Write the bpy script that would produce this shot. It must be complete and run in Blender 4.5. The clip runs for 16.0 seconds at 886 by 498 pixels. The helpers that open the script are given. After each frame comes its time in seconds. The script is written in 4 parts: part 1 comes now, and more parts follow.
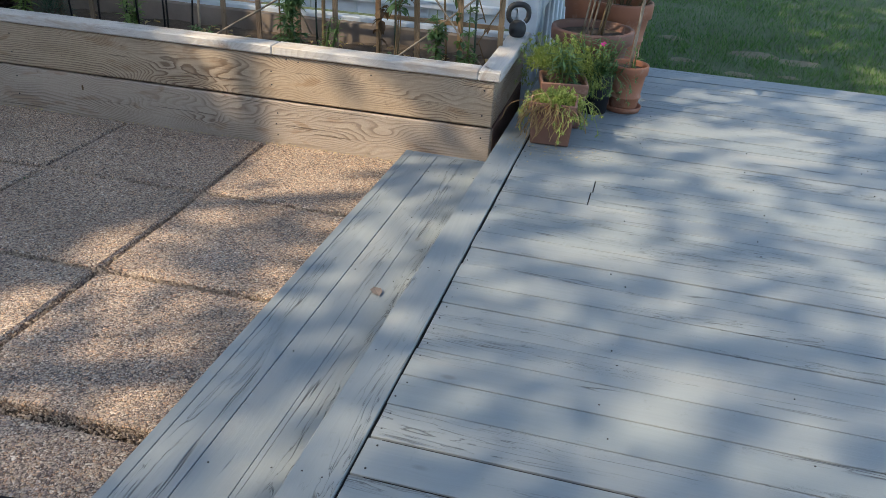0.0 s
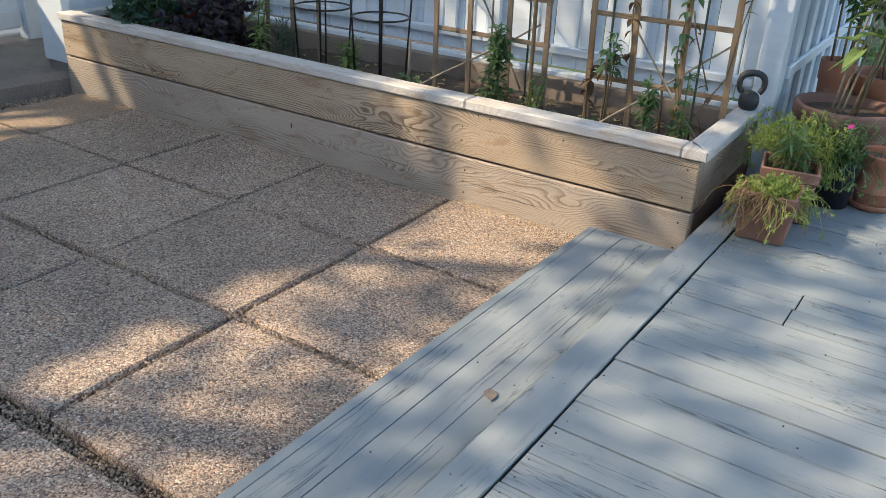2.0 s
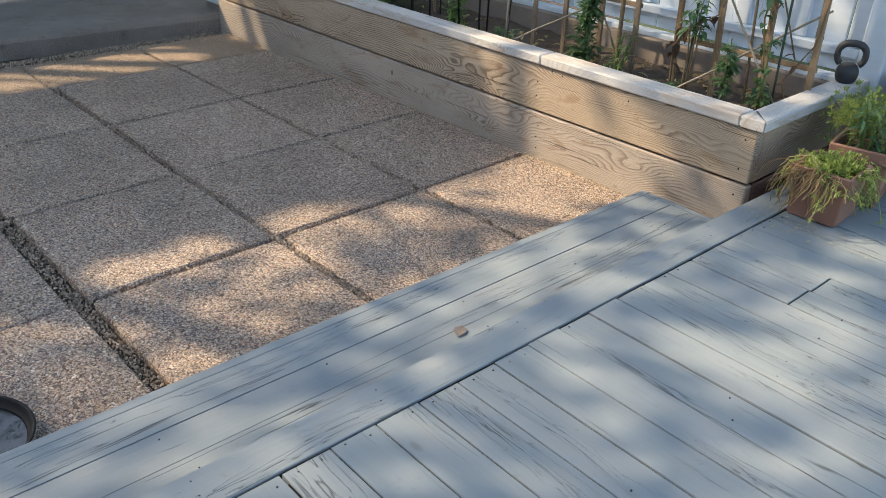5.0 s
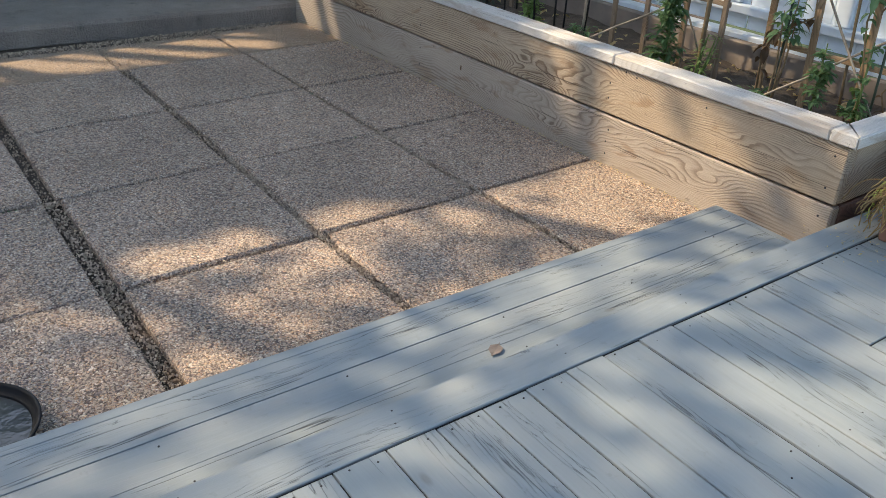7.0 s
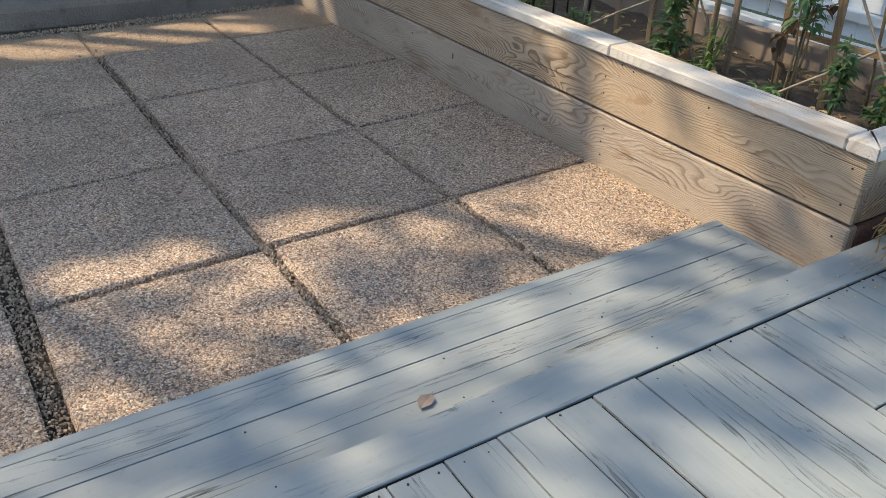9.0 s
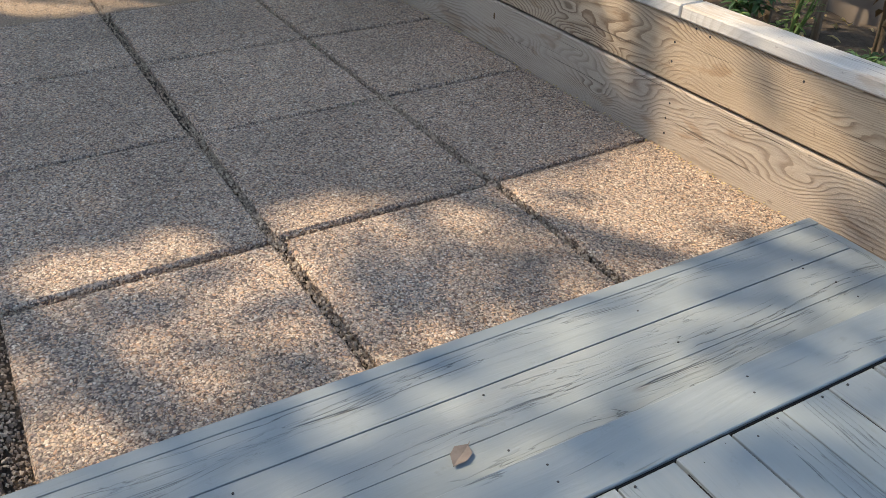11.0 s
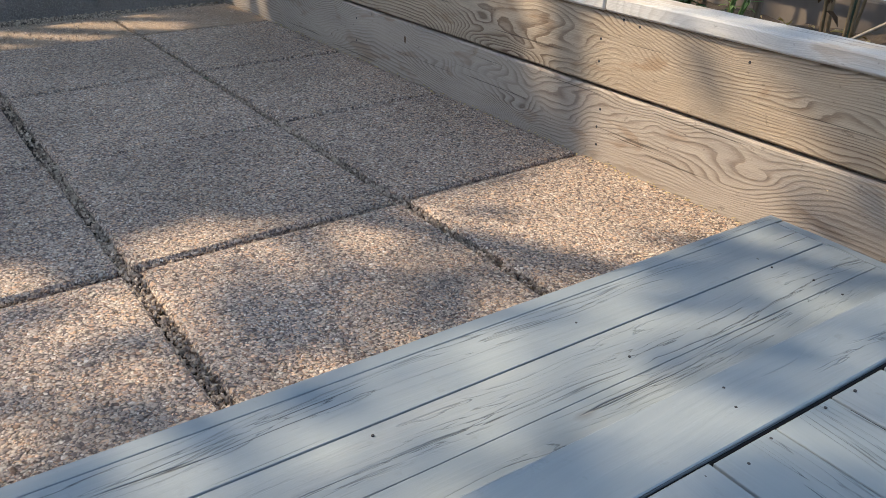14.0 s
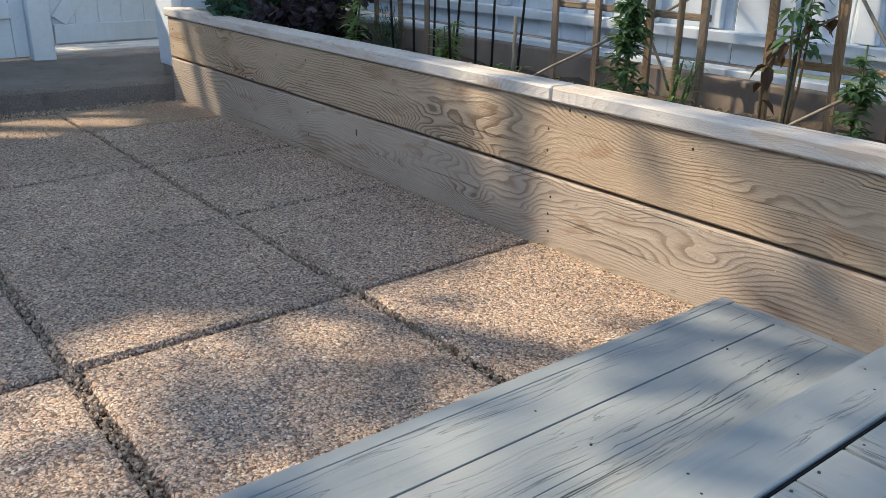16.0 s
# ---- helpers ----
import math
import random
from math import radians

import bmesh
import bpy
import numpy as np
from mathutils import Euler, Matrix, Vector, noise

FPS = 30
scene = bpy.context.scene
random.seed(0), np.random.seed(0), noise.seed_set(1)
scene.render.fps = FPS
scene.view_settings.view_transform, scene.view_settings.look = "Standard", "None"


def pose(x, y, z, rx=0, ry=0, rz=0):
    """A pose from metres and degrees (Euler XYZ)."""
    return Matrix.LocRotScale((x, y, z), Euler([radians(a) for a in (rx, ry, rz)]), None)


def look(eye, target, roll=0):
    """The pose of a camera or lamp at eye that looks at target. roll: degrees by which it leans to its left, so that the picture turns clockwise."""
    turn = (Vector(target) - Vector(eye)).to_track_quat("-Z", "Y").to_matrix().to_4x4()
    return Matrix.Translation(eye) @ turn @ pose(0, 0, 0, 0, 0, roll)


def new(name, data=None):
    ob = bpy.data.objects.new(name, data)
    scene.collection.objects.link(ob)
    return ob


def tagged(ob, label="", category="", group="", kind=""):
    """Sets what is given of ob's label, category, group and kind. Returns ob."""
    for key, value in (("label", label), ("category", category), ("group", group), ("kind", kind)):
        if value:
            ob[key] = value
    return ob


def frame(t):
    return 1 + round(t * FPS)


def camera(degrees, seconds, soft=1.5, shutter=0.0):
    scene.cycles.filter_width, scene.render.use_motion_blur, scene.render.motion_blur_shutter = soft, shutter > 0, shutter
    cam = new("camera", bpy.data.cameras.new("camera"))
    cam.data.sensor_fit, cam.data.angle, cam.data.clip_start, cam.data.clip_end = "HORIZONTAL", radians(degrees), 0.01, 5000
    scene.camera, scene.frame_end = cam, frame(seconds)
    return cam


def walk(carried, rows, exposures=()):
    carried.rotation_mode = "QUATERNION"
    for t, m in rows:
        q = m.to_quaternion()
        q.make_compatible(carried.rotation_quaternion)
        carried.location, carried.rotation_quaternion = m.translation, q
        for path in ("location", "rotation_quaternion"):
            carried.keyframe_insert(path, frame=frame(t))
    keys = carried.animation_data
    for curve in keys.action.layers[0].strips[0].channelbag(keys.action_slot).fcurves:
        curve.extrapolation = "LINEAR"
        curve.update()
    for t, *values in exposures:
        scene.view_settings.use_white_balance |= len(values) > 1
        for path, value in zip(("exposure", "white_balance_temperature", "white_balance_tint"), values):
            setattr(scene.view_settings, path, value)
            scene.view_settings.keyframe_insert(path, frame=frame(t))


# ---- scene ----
cam = camera(56.5, 16.0, soft=0.8)
PATH = [
    (0, (1.445, -1.862, 1.231), (1.071, -0.124, 0.315), 3.7),
    (0.5, (1.479, -1.671, 1.229), (0.927, 0.055, 0.383), 3.6),
    (1, (1.519, -1.598, 1.253), (0.746, 0.041, 0.407), 2.8),
    (1.5, (1.546, -1.568, 1.245), (0.651, 0.011, 0.404), 2.6),
    (2, (1.613, -1.449, 1.232), (0.656, 0.084, 0.374), 2.9),
    (2.5, (1.76, -1.386, 1.242), (0.784, 0.093, 0.316), 3.2),
    (3, (1.87, -1.356, 1.255), (0.819, 0.058, 0.31), 3.5),
    (3.5, (1.907, -1.349, 1.265), (0.807, 0.017, 0.303), 3.6),
    (3.7, (1.946, -1.336, 1.275), (0.812, -0.001, 0.31), 3.1),
    (5.8, (2.067, -1.185, 1.229), (0.738, -0.041, 0.269), 2.5),
    (6, (2.064, -1.183, 1.238), (0.717, -0.062, 0.272), 2.4),
    (6.5, (2.075, -1.138, 1.226), (0.69, -0.062, 0.264), 2.45),
    (7, (2.01, -1.046, 1.197), (0.615, 0.01, 0.23), 2.6),
    (7.5, (1.932, -0.922, 1.192), (0.522, 0.104, 0.214), 2.35),
    (8, (1.903, -0.8, 1.186), (0.49, 0.209, 0.194), 2.2),
    (8.5, (1.91, -0.701, 1.182), (0.485, 0.28, 0.179), 1.9),
    (9, (1.901, -0.68, 1.163), (0.468, 0.275, 0.146), 1.75),
    (9.2, (1.886, -0.691, 1.148), (0.45, 0.266, 0.138), 1.85),
    (11.3, (1.562, -0.463, 1.034), (0.137, 0.389, -0.082), 1.3),
    (11.5, (1.534, -0.424, 1.014), (0.115, 0.422, -0.114), 1.2),
    (12, (1.498, -0.309, 0.919), (0.088, 0.539, -0.218), 1.3),
    (12.5, (1.449, -0.289, 0.754), (0.056, 0.589, -0.381), 1.3),
    (13, (1.429, -0.312, 0.728), (0.037, 0.618, -0.366), 1.2),
    (13.5, (1.449, -0.321, 0.745), (0.036, 0.655, -0.28), 1.1),
    (14, (1.466, -0.314, 0.763), (0.02, 0.721, -0.153), 1.1),
    (14.5, (1.473, -0.309, 0.761), (0.001, 0.784, -0.039), 1.0),
    (15, (1.472, -0.309, 0.754), (-0.001, 0.83, 0.023), 1.2),
    (15.5, (1.467, -0.308, 0.753), (0.001, 0.853, 0.044), 1.1),
    (16, (1.456, -0.305, 0.754), (0.002, 0.868, 0.04), 1.1),
]
walk(cam, [(t, look(eye, target, roll)) for t, eye, target, roll in PATH],
     [(0.0, 1.17, 6950, 9), (1.5, 1.32, 7050, 9), (3.0, 1.38, 7100, 9), (9.0, 1.37, 7250, 9), (11.9, 1.33, 6950, 9), (12.5, 1.31, 6600, 9), (13.2, 1.31, 6600, 9), (14.5, 1.31, 6850, 9), (16.0, 1.31, 6850, 9)])

# ---- light ----
SUN = Vector((0.90, 0.62, -1.0)).normalized()      # the way the sunlight travels
world = bpy.data.worlds.new("world")
scene.world = world
world.use_nodes = True
wn = world.node_tree
sky = wn.nodes.new("ShaderNodeTexSky")
sky.sky_type, sky.sun_disc = "NISHITA", False
sky.sun_elevation = math.asin(-SUN.z)
sky.sun_rotation = math.atan2(-SUN.x, -SUN.y)
sky.air_density, sky.dust_density = 1.0, 1.0
wn.links.new(sky.outputs[0], wn.nodes["Background"].inputs[0])
wn.nodes["Background"].inputs[1].default_value = 0.168
sun = new("sun", bpy.data.lights.new("sun", "SUN"))
sun.data.energy, sun.data.angle, sun.data.color = 2.9, radians(0.5), (1.0, 0.84, 0.63)
sun.matrix_world = look((-9, -5, 10), Vector((-9, -5, 10)) + SUN)


# ---- materials ----
class Nodes:
    """A principled material and short ways to hang nodes on it."""

    def __init__(self, name, rough=0.7, metal=0.0):
        self.m = bpy.data.materials.new(name)
        self.m.use_nodes = True
        self.t = self.m.node_tree
        self.b = self.t.nodes["Principled BSDF"]
        self.b.inputs["Roughness"].default_value = rough
        self.b.inputs["Metallic"].default_value = metal
        self.co = self.t.nodes.new("ShaderNodeTexCoord").outputs["Object"]
        self.info = self.t.nodes.new("ShaderNodeObjectInfo").outputs["Random"]
        self.geo = self.t.nodes.new("ShaderNodeNewGeometry")

    def link(self, a, b):
        self.t.links.new(a, b)

    def put(self, socket, v):
        if isinstance(v, (int, float)):
            socket.default_value = v
        elif isinstance(v, tuple):
            socket.default_value = (*v, 1) if len(socket.default_value) == 4 and len(v) == 3 else v
        else:
            self.link(v, socket)

    def math(self, op, a, b=0.5, c=0.0):
        n = self.t.nodes.new("ShaderNodeMath")
        n.operation = op
        for s, v in zip(n.inputs, (a, b, c)):
            self.put(s, v)
        return n.outputs[0]

    def vec(self, op, a, b):
        n = self.t.nodes.new("ShaderNodeVectorMath")
        n.operation = op
        self.put(n.inputs[0], a)
        self.put(n.inputs[1], b)
        return n.outputs[0]

    def stretched(self, scale, jitter=True):
        """Object coordinates, scaled, and shifted by each object's own random number."""
        v = self.vec("MULTIPLY", self.co, scale)
        if jitter:
            j = self.t.nodes.new("ShaderNodeCombineXYZ")
            r = self.math("MULTIPLY", self.info, 37.0)
            for s in j.inputs:
                self.link(r, s)
            v = self.vec("ADD", v, j.outputs[0])
        return v

    def noise(self, scale, detail=4.0, rough=0.55, at=None, distort=0.0):
        n = self.t.nodes.new("ShaderNodeTexNoise")
        n.inputs["Scale"].default_value = scale
        n.inputs["Detail"].default_value = detail
        n.inputs["Roughness"].default_value = rough
        n.inputs["Distortion"].default_value = distort
        self.link(at or self.co, n.inputs["Vector"])
        return n.outputs[0]

    def voronoi(self, scale, at=None, feature="F1", out=0):
        n = self.t.nodes.new("ShaderNodeTexVoronoi")
        n.feature = feature
        n.inputs["Scale"].default_value = scale
        self.link(at or self.co, n.inputs["Vector"])
        return n.outputs[out]

    def ramp(self, fac, *stops):
        n = self.t.nodes.new("ShaderNodeValToRGB")
        e = n.color_ramp.elements
        while len(e) < len(stops):
            e.new(0.5)
        for x, (p, c) in zip(e, stops):
            x.position = p
            x.color = (*c, 1) if isinstance(c, tuple) else (c, c, c, 1)
        self.link(fac, n.inputs[0])
        return n.outputs[0]

    def mix(self, fac, a, b, mode="MIX"):
        n = self.t.nodes.new("ShaderNodeMix")
        n.data_type, n.blend_type = "RGBA", mode
        self.put(n.inputs[0], fac)
        self.put(n.inputs[6], a)
        self.put(n.inputs[7], b)
        return n.outputs[2]

    def colour(self, c):
        self.put(self.b.inputs["Base Color"], c)

    def rough(self, r):
        self.put(self.b.inputs["Roughness"], r)

    def bump(self, height, strength=0.3, dist=0.01):
        n = self.t.nodes.new("ShaderNodeBump")
        n.inputs["Strength"].default_value = strength
        n.inputs["Distance"].default_value = dist
        self.link(height, n.inputs["Height"])
        self.link(n.outputs[0], self.b.inputs["Normal"])


def aggregate_material(name="exposed_aggregate", dust=0.0):
    """Washed pebbles of two sizes bedded in darker mortar; dust is the share hidden under brown dirt."""
    n = Nodes(name, 0.85)
    co = n.stretched((1, 1, 1))
    warp = n.vec("ADD", co, n.vec("MULTIPLY", n.t.nodes[n.noise(60, 2, at=co).node.name].outputs[1], (0.012, 0.012, 0.012)))
    big, small = (n.voronoi(s, warp, out=1) for s in (150, 235))
    far, near = (n.voronoi(s, warp) for s in (150, 235))
    which = n.ramp(n.noise(75, 2, 0.5, co), (0.46, 0.0), (0.52, 1.0))
    cell = n.mix(which, big, small)
    dist = n.math("ADD", n.math("MULTIPLY", far, n.math("SUBTRACT", 1.0, which)), n.math("MULTIPLY", near, which))
    sep = n.t.nodes.new("ShaderNodeSeparateColor")
    n.link(cell, sep.inputs[0])
    stone = n.ramp(sep.outputs[0], (0.0, (0.12, 0.09, 0.082)), (0.25, (0.27, 0.212, 0.184)), (0.42, (0.43, 0.335, 0.27)), (0.7, (0.50, 0.395, 0.305)), (0.9, (0.60, 0.50, 0.395)), (1.0, (0.78, 0.695, 0.585)))
    stone = n.mix(n.ramp(sep.outputs[1], (0.45, 0.0), (0.9, 0.6)), stone, n.mix(1.0, stone, (0.92, 0.94, 1.02), "MULTIPLY"))
    stone = n.mix(n.ramp(sep.outputs[2], (0.7, 0.0), (0.8, 0.7)), stone, n.mix(1.0, stone, (1.12, 0.84, 0.62), "MULTIPLY"))
    edge = n.ramp(dist, (0.0, 1.0), (0.46, 1.0), (0.62, 0.68), (0.80, 0.30))
    stone = n.mix(1.0, stone, edge, "MULTIPLY")
    stain = n.ramp(n.noise(2.2, 5, at=co), (0.3, 0.80), (0.7, 1.12))
    c = n.mix(1.0, stone, stain, "MULTIPLY")
    c = n.mix(n.ramp(n.noise(5, 3, at=co), (0.55, 0.0), (0.8, 0.3)), c, (0.17, 0.14, 0.115))
    if dust:
        c = n.mix(n.ramp(n.noise(9, 5, 0.65, co), (0.25, dust), (0.75, dust * 0.35)), c, (0.30, 0.215, 0.145))
    n.colour(c)
    n.bump(n.math("SUBTRACT", 1.0, dist), 0.65, 0.006)
    return n.m


def deck_material():
    """Grey-blue deck paint worn along the grain, boards running along their own x."""
    n = Nodes("painted_deck_wood", 0.5)
    co = n.stretched((1, 1, 1))
    bend = n.t.nodes[n.noise(1.2, 3, 0.5, n.stretched((1.3, 4, 4))).node.name].outputs[1]
    g = n.vec("ADD", n.stretched((0.38, 34, 34)), n.vec("MULTIPLY", bend, (0.0, 2.4, 2.4)))
    grain = n.noise(4.0, 7, 0.68, g)
    streak = n.noise(1.7, 4, 0.6, g)
    paint = n.mix(n.noise(3.0, 4, at=co), (0.194, 0.233, 0.254), (0.250, 0.288, 0.303))
    paint = n.mix(n.ramp(n.info, (0, 0.0), (1, 0.35)), paint, (0.285, 0.308, 0.317))
    worn = n.ramp(n.noise(2.6, 5, 0.65, n.stretched((0.5, 3.5, 3.5))), (0.54, 0.0), (0.74, 0.45))
    paint = n.mix(worn, paint, (0.305, 0.305, 0.292))
    paint = n.mix(n.ramp(streak, (0.35, 0.12), (0.55, 0.0)), paint, (0.19, 0.205, 0.22))
    where = n.ramp(n.noise(1.5, 3, 0.55, n.stretched((0.6, 8, 8))), (0.53, 0.0), (0.62, 1.0))
    fine = n.ramp(n.noise(5.0, 3, 0.5, n.vec("ADD", n.stretched((0.13, 15, 15)), n.vec("MULTIPLY", bend, (0.0, 1.8, 1.8)))), (0.480, 0.0), (0.5, 1.0), (0.520, 0.0))
    crack = n.math("MULTIPLY", n.math("MULTIPLY", fine, where), 0.85)
    split = n.ramp(n.noise(3.0, 2, 0.4, n.vec("ADD", n.stretched((0.10, 11, 11)), n.vec("MULTIPLY", bend, (0.0, 0.35, 0.35)))), (0.488, 0.0), (0.5, 1.0), (0.512, 0.0))
    crack = n.math("MAXIMUM", crack, n.math("MULTIPLY", split, n.ramp(n.noise(2.1, 2, 0.5, n.stretched((1.1, 6, 6))), (0.58, 0.0), (0.63, 1.0))))
    c = n.mix(n.math("MULTIPLY", crack, 0.9), paint, (0.03, 0.034, 0.038))
    c = n.mix(1.0, c, n.ramp(grain, (0.25, 0.985), (0.7, 1.012)), "MULTIPLY")
    dirt = n.ramp(n.noise(30, 4, 0.7, co), (0.62, 0.0), (0.76, 0.35))
    c = n.mix(dirt, c, (0.14, 0.14, 0.135))
    knot = n.ramp(n.voronoi(2.6, n.stretched((1.0, 2.2, 2.2))), (0.03, 0.6), (0.06, 0.0))
    c = n.mix(knot, c, (0.15, 0.15, 0.15))
    n.colour(c)
    n.rough(n.ramp(grain, (0.3, 0.80), (0.7, 0.62)))
    n.bump(n.math("SUBTRACT", n.math("ADD", n.math("MULTIPLY", grain, 0.22), n.math("MULTIPLY", streak, 0.2)), crack), 0.6, 0.005)
    return n.m


def timber_material(name, light, mid, dark, seed, grey=0.5, depth=1.0, rings=150.0):
    """Weathered flat-sawn planks: fine straight grain that swells into eyes and flames round knots, the plank along its own x."""
    n = Nodes(name, 0.75)
    p = n.vec("ADD", n.stretched((1.0, 1.0, 1.0)), (seed, seed * 0.37, 0.0))
    wave = n.noise(1.0, 2, 0.4, n.vec("MULTIPLY", p, (1.7, 7.5, 7.5)))
    ripple = n.noise(1.0, 4, 0.6, n.vec("MULTIPLY", p, (9, 30, 30)))
    sep = n.t.nodes.new("ShaderNodeSeparateXYZ")
    n.link(n.co, sep.inputs[0])
    across = n.math("ADD", sep.outputs[1], sep.outputs[2])
    bent = n.vec("ADD", p, n.vec("MULTIPLY", n.t.nodes[n.noise(6, 2, 0.5, p).node.name].outputs[1], (0.12, 0.06, 0.06)))
    eye = n.voronoi(1.0, n.vec("MULTIPLY", bent, (1.9, 5.4, 5.4)))
    swell = n.ramp(eye, (0.0, 1.0), (0.10, 0.80), (0.25, 0.46), (0.50, 0.12), (0.8, 0.0))
    flame = n.ramp(n.noise(1.0, 2, 0.5, n.vec("MULTIPLY", p, (1.3, 1.6, 1.6))), (0.40, 0.15), (0.58, 1.0))
    lift = n.math("ADD", n.math("MULTIPLY", flame, 0.15), 0.035)
    field = n.math("ADD", n.math("MULTIPLY", across, 0.62), n.math("MULTIPLY", wave, lift))
    field = n.math("ADD", field, n.math("MULTIPLY", n.math("MULTIPLY", swell, flame), 0.06))
    field = n.math("ADD", field, n.math("MULTIPLY", ripple, 0.007))
    ring = n.math("FRACT", n.math("MULTIPLY", field, rings))
    late = n.ramp(ring, (0.0, 0.0), (0.35, 0.06), (0.60, 0.45), (0.78, 1.0), (0.93, 1.0), (1.0, 0.0))
    vary = n.ramp(n.noise(1.0, 3, 0.55, n.vec("MULTIPLY", p, (2.4, 9, 9))), (0.34, 0.15), (0.62, 0.8))
    strong = n.math("MAXIMUM", vary, n.math("MULTIPLY", n.ramp(eye, (0.25, 1.0), (0.55, 0.0)), flame))
    late = n.math("MULTIPLY", n.math("MULTIPLY", late, strong), depth)
    fibre = n.noise(9, 6, 0.7, n.stretched((0.8, 70, 70)))
    c = n.mix(n.noise(5, 4, 0.6, n.stretched((0.5, 3, 3))), light, mid)
    weather = n.ramp(n.noise(2.0, 5, 0.6, n.stretched((0.6, 2.2, 2.2))), (0.38, 0.0), (0.64, grey))
    c = n.mix(weather, c, n.mix(0.75, (0.47, 0.44, 0.41), c))
    stain = n.ramp(n.noise(1.0, 4, 0.6, n.vec("MULTIPLY", p, (3.6, 13, 13)), 0.6), (0.56, 0.0), (0.63, 0.6))
    c = n.mix(stain, c, n.mix(1.0, c, (0.66, 0.52, 0.40), "MULTIPLY"))
    c = n.mix(late, c, dark)
    c = n.mix(n.ramp(fibre, (0.36, 0.45), (0.54, 0.0)), c, tuple(v * 0.55 for v in mid))
    c = n.mix(n.ramp(eye, (0.03, 0.6), (0.10, 0.0)), c, n.mix(1.0, c, (0.55, 0.36, 0.22), "MULTIPLY"))
    speck = n.ramp(n.noise(45, 3, 0.6, n.stretched((1, 1.5, 1.5))), (0.66, 0.0), (0.74, 0.5))
    c = n.mix(speck, c, tuple(v * 0.4 for v in dark))
    check = n.ramp(n.noise(1.0, 2, 0.4, n.vec("MULTIPLY", p, (1.6, 120, 120))), (0.70, 0.0), (0.73, 0.7))
    c = n.mix(check, c, tuple(v * 0.35 for v in dark))
    n.colour(c)
    n.bump(n.math("SUBTRACT", fibre, n.math("ADD", n.math("MULTIPLY", late, 0.6), check)), 0.5, 0.005)
    return n.m


def white_paint_material(name="white_fence_paint", c=(0.62, 0.69, 0.755)):
    n = Nodes(name, 0.55)
    v = n.noise(6, 5, 0.6, n.stretched((4, 4, 0.7)))
    col = n.mix(n.ramp(v, (0.35, 0.0), (0.75, 0.45)), c, tuple(x * 0.78 for x in c))
    drip = n.ramp(n.noise(3, 5, 0.65, n.stretched((14, 14, 0.8))), (0.58, 0.0), (0.8, 0.5))
    col = n.mix(drip, col, (0.45, 0.46, 0.44))
    n.colour(col)
    n.bump(n.noise(40, 3, at=n.stretched((3, 3, 0.3))), 0.15, 0.003)
    return n.m


def concrete_material():
    n = Nodes("rough_concrete", 0.9)
    v = n.noise(3, 6, 0.65)
    c = n.ramp(v, (0.3, (0.17, 0.145, 0.13)), (0.7, (0.31, 0.265, 0.235)))
    c = n.mix(n.ramp(n.voronoi(160), (0.15, 0.6), (0.55, 0.0)), c, (0.36, 0.315, 0.275))
    c = n.mix(n.ramp(n.noise(14, 4), (0.6, 0.0), (0.75, 0.6)), c, (0.10, 0.09, 0.08))
    n.colour(c)
    n.bump(n.math("ADD", n.noise(70, 5, 0.7), n.math("MULTIPLY", n.voronoi(110), -0.6)), 1.0, 0.012)
    return n.m


def earth_material(name, a, b, scale=30):
    n = Nodes(name, 0.95)
    c = n.ramp(n.noise(scale, 6, 0.7), (0.3, a), (0.7, b))
    c = n.mix(n.ramp(n.noise(1.7, 3), (0.4, 0.0), (0.7, 0.4)), c, tuple(v * 1.5 for v in b))
    n.colour(c)
    n.bump(n.noise(scale * 2.5, 5), 0.8, 0.01)
    return n.m


def terracotta_material(name="terracotta", a=(0.30, 0.115, 0.065), b=(0.42, 0.185, 0.11)):
    n = Nodes(name, 0.72)
    co = n.stretched((1, 1, 1))
    c = n.mix(n.noise(7, 5, at=co), a, b)
    bloom = n.ramp(n.noise(9, 6, 0.7, co), (0.57, 0.0), (0.75, 0.5))
    c = n.mix(bloom, c, (0.58, 0.44, 0.36))
    dark = n.ramp(n.noise(4, 4, 0.6, n.stretched((1, 1, 2.5))), (0.55, 0.0), (0.75, 0.6))
    c = n.mix(dark, c, (0.16, 0.075, 0.05))
    n.colour(c)
    n.bump(n.noise(90, 4, at=co), 0.25, 0.003)
    return n.m


def leaf_material(name, a, b, rough=0.5, glow=0.35):
    n = Nodes(name, rough)
    r = n.geo.outputs["Random Per Island"]
    c = n.ramp(r, (0.0, a), (1.0, b))
    c = n.mix(n.ramp(n.noise(60, 3), (0.4, 0.0), (0.7, 0.3)), c, tuple(v * 0.6 for v in a))
    n.colour(c)
    n.bump(n.noise(150, 2), 0.2, 0.002)
    if glow:
        tr = n.t.nodes.new("ShaderNodeBsdfTranslucent")
        mx = n.t.nodes.new("ShaderNodeMixShader")
        mx.inputs[0].default_value = glow
        n.link(n.mix(1.0, c, (1.25, 1.3, 0.8), "MULTIPLY"), tr.inputs[0])
        n.link(n.b.outputs[0], mx.inputs[1])
        n.link(tr.outputs[0], mx.inputs[2])
        n.link(mx.outputs[0], n.t.nodes["Material Output"].inputs[0])
    return n.m


